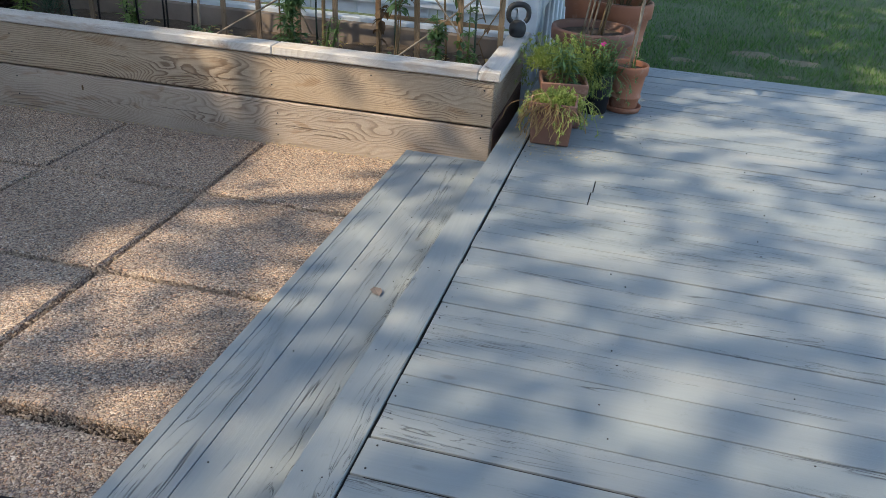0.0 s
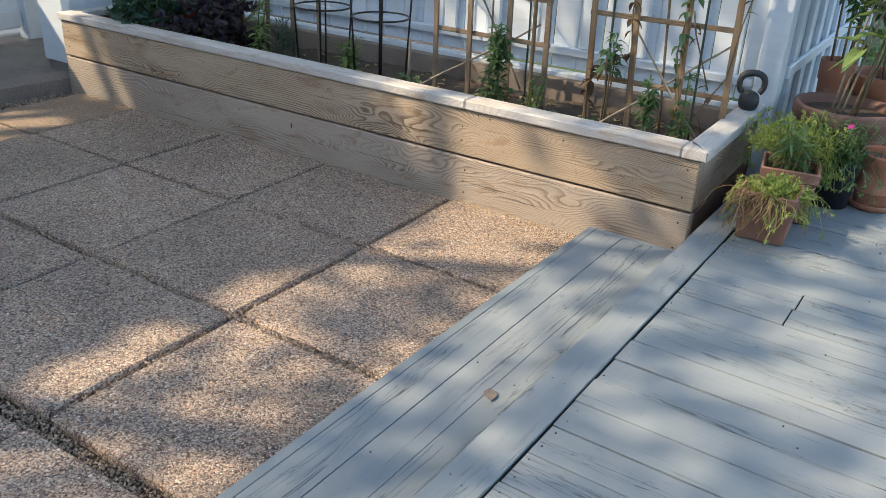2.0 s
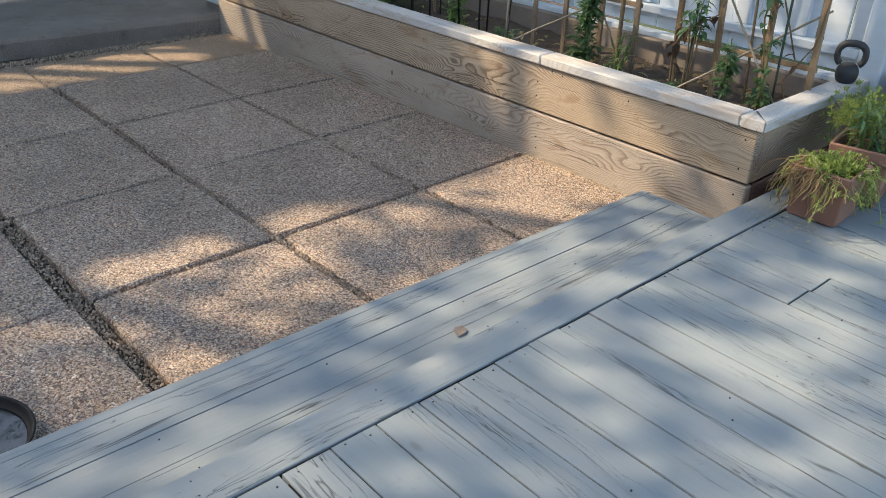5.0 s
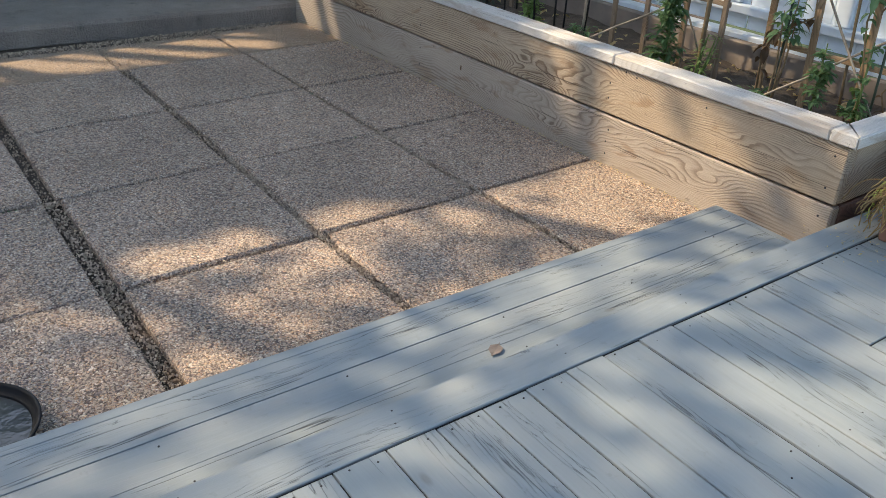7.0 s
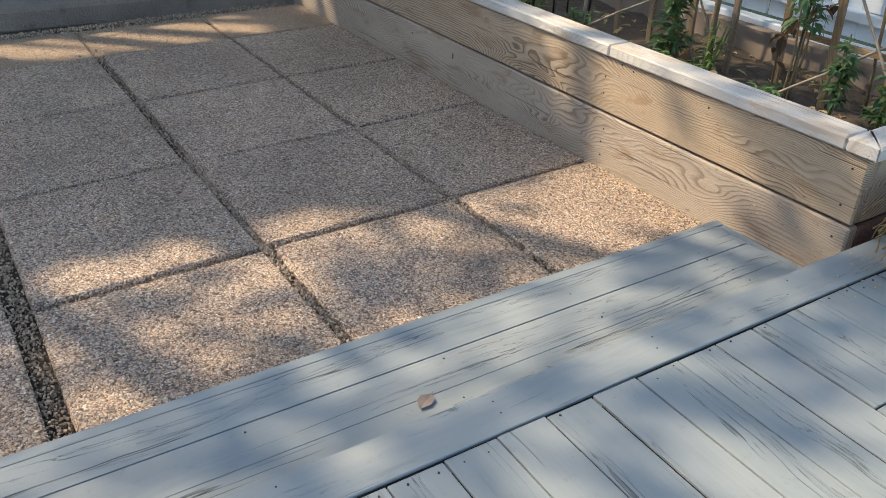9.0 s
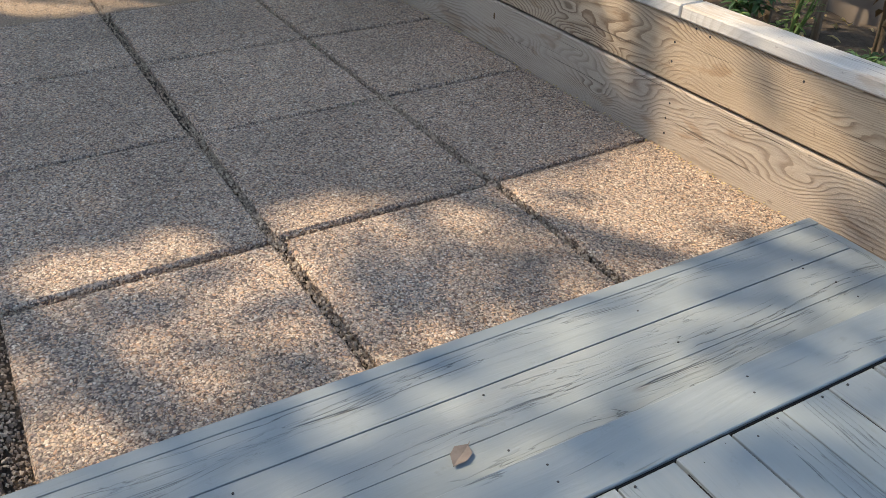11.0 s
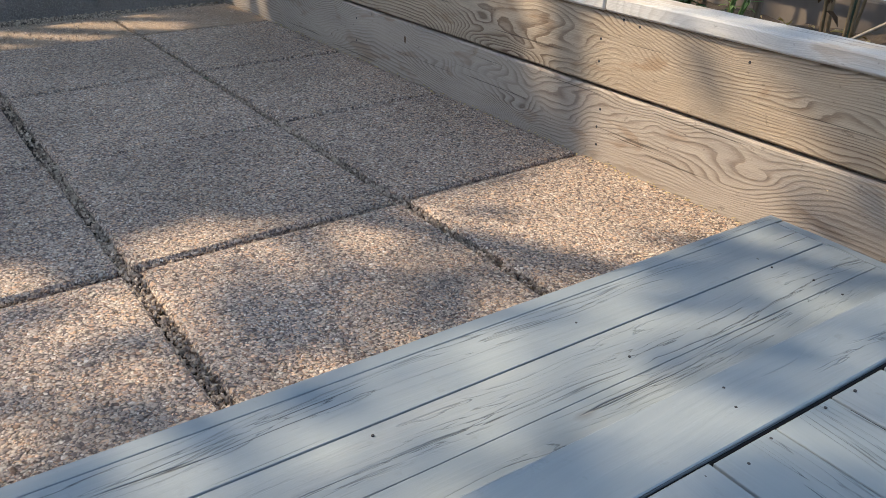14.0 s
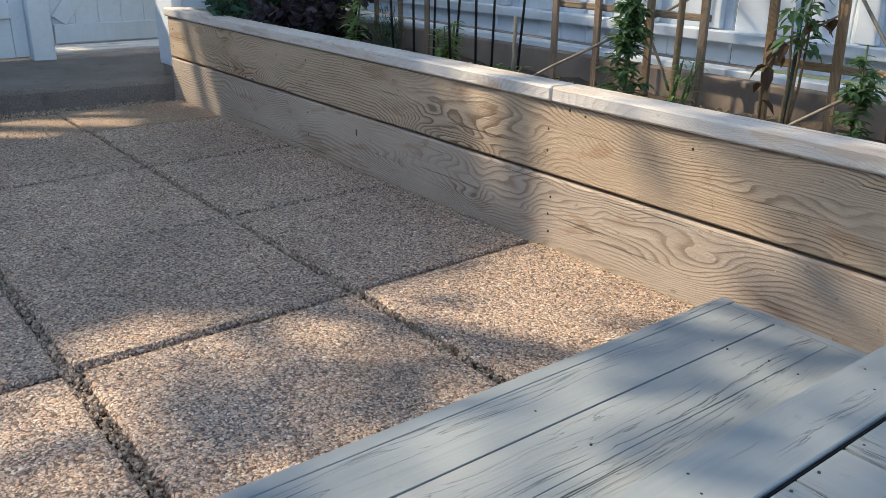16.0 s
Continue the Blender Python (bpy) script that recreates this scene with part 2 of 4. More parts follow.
def plain_material(name, c, rough=0.6, metal=0.0, var=0.35, scale=14):
    n = Nodes(name, rough, metal)
    n.colour(n.mix(n.ramp(n.noise(scale, 5, 0.6, n.stretched((1, 1, 1))), (0.35, 0.0), (0.7, 1.0)), c, tuple(v * (1 - var) for v in c)))
    n.bump(n.noise(scale * 8, 3), 0.15, 0.002)
    return n.m


AGGREGATE = aggregate_material()
AGGREGATE_DIRTY = aggregate_material("dirty_aggregate", 0.8)
DECK = deck_material()
TIMBER = timber_material("weathered_timber", (0.585, 0.465, 0.335), (0.385, 0.295, 0.208), (0.125, 0.072, 0.042), 1.3, 0.5)
TIMBER_GREY = timber_material("silvered_timber", (0.505, 0.43, 0.352), (0.375, 0.312, 0.255), (0.165, 0.12, 0.09), 6.1, 0.6, 0.9, 125.0)
TIMBER_CAP = timber_material("bleached_timber_cap", (0.64, 0.625, 0.60), (0.58, 0.56, 0.535), (0.42, 0.39, 0.36), 5.2, 0.1, 0.55)
# dark red-brown that carries shade in its colour, for end board and joist
TIMBER_DARK = timber_material("dark_red_timber", (0.20, 0.115, 0.085), (0.16, 0.08, 0.06), (0.09, 0.045, 0.035), 3.1, 0.15)
TRELLIS = timber_material("trellis_softwood", (0.38, 0.255, 0.145), (0.31, 0.20, 0.11), (0.20, 0.12, 0.06), 2.2, 0.25)
WHITE = white_paint_material()
CONCRETE = concrete_material()
SOIL = earth_material("planter_soil", (0.035, 0.026, 0.02), (0.10, 0.075, 0.055))
SUBSOIL = earth_material("joint_soil", (0.035, 0.026, 0.02), (0.095, 0.07, 0.053), 60)
TURF = earth_material("turf_ground", (0.035, 0.065, 0.022), (0.07, 0.09, 0.035), 20)
BARE_EARTH = earth_material("bare_patch_earth", (0.10, 0.085, 0.05), (0.20, 0.165, 0.105), 40)
TERRACOTTA = terracotta_material()
TERRACOTTA_DARK = terracotta_material("old_terracotta", (0.165, 0.083, 0.06), (0.265, 0.142, 0.105))
IRON = plain_material("cast_iron", (0.035, 0.038, 0.043), 0.55, 0.0)
BLACK_WIRE = plain_material("black_coated_wire", (0.018, 0.018, 0.02), 0.45)
GREEN_WIRE = plain_material("green_coated_stake", (0.03, 0.06, 0.045), 0.45)
PAN = plain_material("black_rubber", (0.009, 0.011, 0.015), 0.6)
PAN.node_tree.nodes["Principled BSDF"].inputs["Specular IOR Level"].default_value = 0.22
BARK = plain_material("bark", (0.16, 0.12, 0.085), 0.9, 0, 0.5, 30)
STEM = plain_material("brown_stem", (0.20, 0.14, 0.075), 0.75, 0, 0.45, 40)
CANE = plain_material("bamboo_cane", (0.31, 0.26, 0.20), 0.55, 0, 0.5, 30)
GREEN_STEM = plain_material("green_stem", (0.10, 0.16, 0.04), 0.6, 0, 0.4, 40)
# brown-grey with the shade behind the bed put into the colour
SKIRT = plain_material("shaded_skirting", (0.25, 0.205, 0.17), 0.85, 0, 0.4, 5)
TRELLIS_GREY = timber_material("greyed_softwood", (0.27, 0.20, 0.135), (0.22, 0.155, 0.10), (0.13, 0.09, 0.06), 7.7, 0.4)
# near-black that stands in for the shade inside the board gaps
GAP_SHADE = plain_material("black_gap_shade", (0.014, 0.012, 0.011), 0.95, 0, 0.5, 20)
NAIL = plain_material("rusty_nail", (0.045, 0.045, 0.05), 0.7, 0.2)
RED = plain_material("red_plastic", (0.55, 0.07, 0.03), 0.45)
LEAF_CITRUS = leaf_material("citrus_leaf", (0.05, 0.125, 0.035), (0.115, 0.225, 0.06), 0.4)
LEAF_HERB = leaf_material("herb_leaf", (0.055, 0.125, 0.055), (0.13, 0.235, 0.105))
LEAF_PALE = leaf_material("pale_leaf", (0.13, 0.22, 0.07), (0.24, 0.34, 0.12))
LEAF_KALE = leaf_material("kale_leaf", (0.028, 0.075, 0.052), (0.058, 0.125, 0.085))
LEAF_PURPLE = leaf_material("purple_kale_leaf", (0.022, 0.014, 0.028), (0.06, 0.045, 0.065))
LEAF_SEDUM = leaf_material("trailing_sedum", (0.17, 0.26, 0.06), (0.44, 0.50, 0.17))
LEAF_STRAW = leaf_material("withered_straw", (0.22, 0.15, 0.07), (0.44, 0.33, 0.18), 0.7)
LEAF_DRY = leaf_material("dry_straw", (0.36, 0.27, 0.13), (0.56, 0.44, 0.25), 0.7)
LEAF_DEAD = leaf_material("withered_leaf", (0.06, 0.035, 0.022), (0.15, 0.085, 0.045), 0.7)
LEAF_TREE = leaf_material("tree_leaf", (0.04, 0.10, 0.02), (0.09, 0.18, 0.04))
FLOWER = leaf_material("magenta_petal", (0.65, 0.02, 0.30), (0.75, 0.05, 0.42))
GRASS = leaf_material("grass_blade", (0.045, 0.125, 0.035), (0.12, 0.22, 0.06))
PEBBLE = leaf_material("pebble", (0.17, 0.118, 0.088), (0.66, 0.53, 0.40), 0.8, 0.0)


def water_material():
    n = Nodes("still_water", 0.03)
    n.colour(n.mix(n.noise(9, 3), (0.024, 0.033, 0.043), (0.04, 0.05, 0.06)))
    n.b.inputs["Specular IOR Level"].default_value = 0.5
    n.bump(n.noise(26, 3), 0.25, 0.006)
    return n.m


WATER = water_material()


# ---- builders ----
def mesh_of(name, verts, faces, mats, smooth=False):
    me = bpy.data.meshes.new(name)
    me.from_pydata([tuple(v) for v in verts], [], faces)
    for m in mats:
        me.materials.append(m)
    if smooth:
        me.polygons.foreach_set("use_smooth", [True] * len(me.polygons))
    me.update()
    return me


def part(name, bm, material, parent, label="", smooth=False):
    me = bpy.data.meshes.new(name)
    bm.to_mesh(me)
    bm.free()
    me.materials.append(material)
    if smooth:
        me.polygons.foreach_set("use_smooth", [True] * len(me.polygons))
    ob = new(name, me)
    if parent:
        ob.parent = parent
    return tagged(ob, label)


def raw_part(name, verts, faces, material, parent, label="", smooth=False):
    ob = new(name, mesh_of(name, verts, faces, [material], smooth))
    if parent:
        ob.parent = parent
    return tagged(ob, label)


def thing(name, at, label, category, group="", kind="", rz=0):
    ob = new(name)
    ob.empty_display_size = 0.1
    ob.matrix_world = pose(*at, 0, 0, rz)
    return tagged(ob, label, category, group, kind)


def chamfered(sx, sy, sz, b):
    """The corner points and faces of a box centred on 0 with its edges cut by b."""
    bm = bmesh.new()
    b = min(b, sx * 0.3, sy * 0.3, sz * 0.3)
    for x in (-1, 1):
        for y in (-1, 1):
            for z in (-1, 1):
                X, Y, Z = x * sx / 2, y * sy / 2, z * sz / 2
                bm.verts.new((X - x * b, Y - y * b, Z))
                bm.verts.new((X - x * b, Y, Z - z * b))
                bm.verts.new((X, Y - y * b, Z - z * b))
    bmesh.ops.convex_hull(bm, input=bm.verts)
    return bm


def block(name, lo, hi, material, parent, b=0.004, label="", along="x", turn=0.0):
    """A chamfered box between two corners; its own x lies along the grain."""
    lo, hi = Vector(lo), Vector(hi)
    s, c = hi - lo, (lo + hi) / 2
    if along == "x":
        bm, m = chamfered(s.x, s.y, s.z, b), pose(*c, 0, 0, turn)
    elif along == "y":
        bm, m = chamfered(s.y, s.x, s.z, b), pose(*c, 0, 0, 90 + turn)
    else:
        bm, m = chamfered(s.z, s.y, s.x, b), pose(*c, 0, -90, 0)
    ob = part(name, bm, material, parent, label)
    ob.matrix_basis = m
    return ob


def tube(verts, faces, pts, radii, sides=7, cap=True):
    """Adds a round bar through pts to lists of points and faces."""
    pts = [Vector(p) for p in pts]
    if isinstance(radii, (int, float)):
        radii = [radii] * len(pts)
    base = len(verts)
    ref = None
    for i, p in enumerate(pts):
        d = (pts[min(i + 1, len(pts) - 1)] - pts[max(i - 1, 0)]).normalized()
        if ref is None:
            ref = d.orthogonal().normalized()
        u = (ref - d * ref.dot(d)).normalized()
        ref = u
        v = d.cross(u)
        for k in range(sides):
            a = 2 * math.pi * k / sides
            verts.append(p + (u * math.cos(a) + v * math.sin(a)) * radii[i])
    for i in range(len(pts) - 1):
        for k in range(sides):
            a, b = base + i * sides + k, base + i * sides + (k + 1) % sides
            faces.append((a, b, b + sides, a + sides))
    if cap:
        faces.append(tuple(base + k for k in reversed(range(sides))))
        e = base + (len(pts) - 1) * sides
        faces.append(tuple(e + k for k in range(sides)))


def leaf(verts, faces, at, out, up, length, width, fold=0.25, droop=0.3):
    """Adds a pointed leaf, folded along its rib and drooping at the tip."""
    at, d = Vector(at), Vector(out).normalized()
    side = d.cross(Vector(up))
    side = side.normalized() if side.length > 1e-4 else d.orthogonal().normalized()
    n = side.cross(d)
    b = len(verts)
    verts.append(at)
    for f, w in ((0.3, 0.85), (0.65, 0.8)):
        mid = at + d * length * f - n * droop * length * f * f
        verts.extend((mid + side * width * w / 2 + n * fold * width * w, mid, mid - side * width * w / 2 + n * fold * width * w))
    verts.append(at + d * length - n * droop * length)
    faces.extend(((b, b + 1, b + 2), (b, b + 2, b + 3), (b + 1, b + 4, b + 5, b + 2), (b + 2, b + 5, b + 6, b + 3), (b + 4, b + 7, b + 5), (b + 5, b + 7, b + 6)))


def lathe(profile, segs=40, close=True):
    """Points and faces of a turned form; profile is a list of (radius, height)."""
    verts, faces = [], []
    for r, z in profile:
        for k in range(segs):
            a = 2 * math.pi * k / segs
            verts.append((r * math.cos(a), r * math.sin(a), z))
    for i in range(len(profile) - 1):
        for k in range(segs):
            a, b = i * segs + k, i * segs + (k + 1) % segs
            faces.append((a, b, b + segs, a + segs))
    if close:
        faces.append(tuple(reversed(range(segs))))
        e = (len(profile) - 1) * segs
        faces.append(tuple(e + k for k in range(segs)))
    return verts, faces


rnd = random.Random(7)


def rand_dir(zlo=-1.0, zhi=1.0):
    a, z = rnd.uniform(0, 2 * math.pi), rnd.uniform(zlo, zhi)
    r = math.sqrt(max(0, 1 - z * z))
    return Vector((r * math.cos(a), r * math.sin(a), z))


# ---- ground, lawn, upper slab ----
ground = new("ground", mesh_of("ground", [(-400, -400, -0.03), (400, -400, -0.03), (400, 400, -0.03), (-400, 400, -0.03)], [(0, 1, 2, 3)], [SUBSOIL]))
tagged(ground, "dark gritty soil under the slabs and around the yard", "ground", kind="structure")

STEP_Z, DECK_Z = 0.10, 0.163
LAWN_Y = 2.56
lv, lf = [], []
NX, NY = 70, 70
for j in range(NY + 1):
    for i in range(NX + 1):
        x = -1 + 40 * (i / NX) ** 2.2
        y = LAWN_Y + 45 * (j / NY) ** 2.2
        lv.append((x, y, 0.105 + 0.015 * noise.noise((x * 1.3, y * 1.3, 0))))
for j in range(NY):
    for i in range(NX):
        a = j * (NX + 1) + i
        lf.append((a, a + 1, a + NX + 2, a + NX + 1))
lawn = new("lawn", mesh_of("lawn", lv, lf, [TURF], True))
tagged(lawn, "mown lawn turf with bare brown patches beyond the deck", "lawn", kind="structure")

BARE = ((2.152, 3.412, 0.19), (1.717, 3.046, 0.15), (2.015, 2.85, 0.17), (2.396, 3.303, 0.17), (1.655, 3.635, 0.13), (2.284, 2.894, 0.15))
gv, gf = [], []
for i in range(90000):
    x = 0.9 + 6.6 * rnd.random()
    y = LAWN_Y + 6.5 * rnd.random() ** 1.5
    near = min((math.hypot(x - bx, (y - by) * 1.5) / br for bx, by, br in BARE))
    if near < 1 and rnd.random() > near ** 3 * 0.5 + 0.45:
        continue
    if noise.noise((x * 2.2, y * 2.2, 5)) < -0.35 and rnd.random() < 0.5:
        continue
    h = rnd.uniform(0.015, 0.04)
    a = rnd.uniform(0, 6.283)
    c, s = math.cos(a) * 0.0032, math.sin(a) * 0.0032
    lean = rand_dir(0, 0.4) * h * 0.8
    b = len(gv)
    gv.extend(((x - c, y - s, 0.10), (x + c, y + s, 0.10), (x + lean.x, y + lean.y, 0.105 + h)))
    gf.append((b, b + 1, b + 2))
pv, pf = [], []
for bx, by, br in BARE:
    b0 = len(pv)
    pv.append((bx, by, 0.119))
    for k in range(20):
        a = 2 * math.pi * k / 20
        r = br * (0.8 + 0.35 * noise.noise((bx * 5 + math.cos(a) * 1.4, by * 5 + math.sin(a) * 1.4, 2)))
        pv.append((bx + r * math.cos(a), by + 0.66 * r * math.sin(a), 0.098))
    for k in range(20):
        pf.append((b0, b0 + 1 + k, b0 + 1 + (k + 1) % 20))
bare = tagged(new("bare_earth", mesh_of("bare_earth", pv, pf, [BARE_EARTH], True)), "dry tan patches of bare earth in the lawn", "earth", kind="stuff")
grass = tagged(new("grass", mesh_of("grass", gv, gf, [GRASS])), "short green blades of mown grass on the lawn", "grass", kind="stuff")

upper = thing("pavement_upper", (-2.55, 0, 0), "raised rough grey concrete slab before the white gate", "pavement", kind="structure")
block("slab", (-1.45, -4.5, -0.04), (0.0, 1.75, 0.085), CONCRETE, upper, 0.02)
upper.matrix_world = pose(-2.50, 0.42, 0, 0, 0, -5.0)
upper.children[0].matrix_basis = pose(-0.75, -1.2, 0.02)

# ---- deck and step ----
deck = thing("deck", (0, 0.02, 0), "low timber deck in worn grey-blue paint", "deck", kind="structure", rz=-1.1)
END = 1.053
PITCH = 0.1081
EDGE = 1.074
first = -0.546 - 36 * PITCH
for k in range(65):
    y0 = first + k * PITCH
    y1 = min(y0 + PITCH - rnd.uniform(0.0030, 0.0060), LAWN_Y - 0.005)
    if y1 - y0 < 0.03:
        continue
    cuts = [EDGE + 0.002 + rnd.uniform(-0.001, 0.004)]
    if 0.72 < y0 + 0.01 < 0.80:
        cuts.append(1.372)
    elif 0.60 < y0 + 0.01 < 0.70:
        cuts.append(1.366)
    cuts += [cuts[-1] + rnd.uniform(1.3, 2.6), 5.2]
    for x0, x1 in zip(cuts, cuts[1:]):
        dz = rnd.uniform(-0.0025, 0.0015)
        block("board", (x0, y0, DECK_Z - 0.036 + dz), (x1 - 0.004, y1, DECK_Z + dz), DECK, deck, 0.0009)
edge_cuts = [-4.4, -2.1, -0.98, 1.35, 2.55]
for y0, y1 in zip(edge_cuts, edge_cuts[1:]):
    block("edge_board", (0.972, y0, DECK_Z - 0.036), (EDGE - 0.004, y1 - 0.003, DECK_Z + 0.0015), DECK, deck, 0.0016, along="y")
block("riser", (0.989, -4.4, -0.03), (1.012, 2.5, DECK_Z - 0.037), DECK, deck, 0.003, along="y")
# added joist, coloured dark so that the gap above it looks shaded
block("joist", (1.035, -4.4, -0.04), (1.098, 2.5, DECK_Z - 0.040), TIMBER_DARK, deck, 0.003, "dark joist added to darken the gap at the board ends", along="y")
# added black filler: paints the seams between deck boards as dark shade
block("underlay", (1.10, -4.4, -0.04), (5.1, 2.5, DECK_Z - 0.0045), GAP_SHADE, deck, 0.003, "black filler block added to shade the gaps between deck boards")
# added black strip in place of the shade beside the edge board
block("grime", (EDGE - 0.0036, -4.4, DECK_Z - 0.035), (EDGE + 0.0006, 2.5, DECK_Z - 0.005), GAP_SHADE, deck, 0.0006, "black strip added as shade in the gap along the board ends", along="y")
block("end_fascia", (0.97, 2.5505, -0.03), (5.2, 2.575, DECK_Z - 0.006), DECK, deck, 0.003)

step = thing("step", (0, 0.012, 0), "low timber step in worn grey-blue paint along the deck", "step", kind="structure", rz=-1.1)
for x0, x1 in ((0.6574, 0.7580), (0.7597, 0.8616), (0.8632, 0.985)):
    for y0, y1 in ((-4.4, -1.75), (-1.748, END - 0.0258 - rnd.uniform(0, 0.002))):
        block("board", (x0, y0, STEP_Z - 0.03), (x1, y1, STEP_Z + rnd.uniform(-0.0012, 0.0008)), DECK, step, 0.0007, along="y")
block("fascia", (0.628, -4.4, -0.04), (0.6549, END, STEP_Z - 0.0005), DECK, step, 0.0010, along="y")
block("end_fascia", (0.6570, END - 0.025, -0.04), (0.971, END, STEP_Z - 0.0008), DECK, step, 0.002)
# same added black filler, shading the seams of the step
block("underlay", (0.66, -4.4, -0.04), (0.968, END - 0.03, STEP_Z - 0.004), GAP_SHADE, step, 0.003, "black filler block added to shade the step board gaps")

# nail heads, in pairs over the joists
nail_me = mesh_of("nail", *lathe([(0.0021, -0.003), (0.0021, -0.0002), (0.0014, 0.0001)], 8), [NAIL])
count = 0
for k in range(65):
    yc = first + (k + 0.5) * PITCH
    if not -1.6 < yc < 2.2:
        continue
    for x in (1.093, 1.50, 1.91, 2.32):
        for dy in (-0.028, 0.027):
            if rnd.random() < (0.15 if x < 1.2 else 0.5):
                continue
            ob = new("nail", nail_me)
            ob.parent = deck
            ob.matrix_basis = pose(x + rnd.uniform(-0.03, 0.03) * (x > 1.2) + rnd.uniform(-0.008, 0.008), yc + dy + rnd.uniform(-0.008, 0.008), DECK_Z + 0.0008, rnd.uniform(-6, 6), 0, 0)
for y in [v * 0.405 - 1.55 for v in range(7)]:
    for x in (0.68, 0.725, 0.775, 0.835, 0.895, 0.94):
        if rnd.random() < 0.35:
            continue
        ob = new("nail", nail_me)
        ob.parent = step
        ob.matrix_basis = pose(x + rnd.uniform(-0.01, 0.01), y + rnd.uniform(-0.02, 0.02), STEP_Z + 0.0008, rnd.uniform(-6, 6), 0, 0)
for y in [v * 0.405 - 1.6 for v in range(9)]:
    for x in (0.995, 1.035):
        ob = new("nail", nail_me)
        ob.parent = deck
        ob.matrix_basis = pose(x + rnd.uniform(-0.01, 0.01), y + rnd.uniform(-0.03, 0.03), DECK_Z + 0.0018, rnd.uniform(-6, 6), 0, 0)

# ---- raised planter ----
PX0, PX1, PY0, PY1 = -2.455, 0.955, 1.17, 1.915
planter = thing("raised_planter", (0, 0, 0), "long weathered timber raised bed with a bleached cap", "planter")
block("front_board", (PX0, PY0, -0.03), (PX1 - 0.002, PY0 + 0.04, 0.183), TIMBER_GREY, planter, 0.005)
block("front_board", (PX0, PY0, 0.191), (PX1 - 0.002, PY0 + 0.04, 0.3725), TIMBER, planter, 0.005)
block("end_board", (PX1 - 0.04, PY0 + 0.0405, 0.191), (PX1, PY1, 0.3725), TIMBER, planter, 0.005, along="y")
# reflection and shadow on this board are put into its dark red
block("end_board", (PX1 - 0.04, PY0 + 0.0405, -0.03), (PX1, PY1, 0.183), TIMBER_DARK, planter, 0.005, "dark red lower end board with shadow put into its colour", along="y")
block("end_board", (PX0, PY0 + 0.0405, -0.03), (PX0 + 0.04, PY1, 0.183), TIMBER, planter, 0.005, along="y")
block("end_board", (PX0, PY0 + 0.0405, 0.191), (PX0 + 0.04, PY1, 0.3725), TIMBER, planter, 0.005, along="y")
block("back_board", (PX0 + 0.041, PY1 - 0.04, -0.03), (PX1 - 0.041, PY1, 0.3725), SKIRT, planter, 0.005)
CAP0, CAP1 = 0.3745, 0.412
block("cap_rail", (PX0 - 0.008, PY0 - 0.012, CAP0), (0.048, PY0 + 0.077, CAP1), TIMBER_CAP, planter, 0.005)
block("cap_rail", (0.050, PY0 - 0.012, CAP0), (PX1 - 0.068, PY0 + 0.077, CAP1), TIMBER_CAP, planter, 0.005)


def mitred(name, a, b, c, d):
    """A cap board with slanting ends, from its four corners seen from above."""
    bm = bmesh.new()
    pts = [bm.verts.new((x, y, z)) for z in (CAP0, CAP1) for x, y in (a, b, c, d)]
    bmesh.ops.convex_hull(bm, input=pts)
    bmesh.ops.bevel(bm, geom=bm.edges[:], offset=0.004, segments=1, affect="EDGES")
    bmesh.ops.transform(bm, matrix=Matrix.Rotation(radians(-90), 4, "Z"), verts=bm.verts)
    ob = part(name, bm, TIMBER_CAP, planter)
    ob.matrix_basis = pose(0, 0, 0, 0, 0, 90)


mitred("cap_rail", (PX1 - 0.067, PY0 - 0.012), (PX1 + 0.018, PY0 - 0.012), (PX1 - 0.066, PY0 + 0.077), (PX1 - 0.067, PY0 + 0.077))
mitred("cap_rail", (PX1 + 0.020, PY0 - 0.012), (PX1 + 0.020, PY1), (PX1 - 0.068, PY1), (PX1 - 0.068, PY0 + 0.079))
block("cap_rail", (PX0 - 0.006, PY0 + 0.079, CAP0), (PX0 + 0.07, PY1, CAP1 - 0.001), TIMBER_CAP, planter, 0.005, along="y")
for x, z in ((0.038, 0.305), (0.039, 0.250), (0.105, 0.362), (0.156, 0.355), (0.060, 0.133), (0.054, 0.086), (0.059, 0.040), (0.46, 0.340), (0.915, 0.335), (0.912, 0.235), (0.914, 0.145), (0.911, 0.050),
             (-1.17, 0.325), (-1.172, 0.245), (-1.168, 0.140), (-1.171, 0.060), (-2.40, 0.32), (-2.41, 0.24)):
    v, f = lathe([(0.0035, -0.002), (0.0035, 0.0004), (0.002, 0.0008)], 8)
    nail = raw_part("nail", v, f, NAIL, planter)
    nail.matrix_basis = pose(x, PY0 - 0.0002, z, 90, 0, 0)
v, f = lathe([(0.006, -0.002), (0.006, 0.0003), (0.004, 0.0006)], 10)
knot = raw_part("knot", v, f, LEAF_DEAD, planter, "small dark open knot in the lower board")
knot.matrix_basis = pose(-0.846, PY0 - 0.0002, 0.127, 90, 0, 0) @ Matrix.Diagonal((0.8, 2.2, 1, 1))
sv, sf = [], []
NX, NY = 110, 26
for j in range(NY + 1):
    for i in range(NX + 1):
        x = PX0 + 0.041 + (PX1 - PX0 - 0.082) * i / NX
        y = PY0 + 0.041 + (PY1 - PY0 - 0.082) * j / NY
        sv.append((x, y, 0.285 + 0.022 * noise.noise((x * 6, y * 6, 1)) + 0.012 * noise.noise((x * 23, y * 23, 2))))
for j in range(NY):
    for i in range(NX):
        a = j * (NX + 1) + i
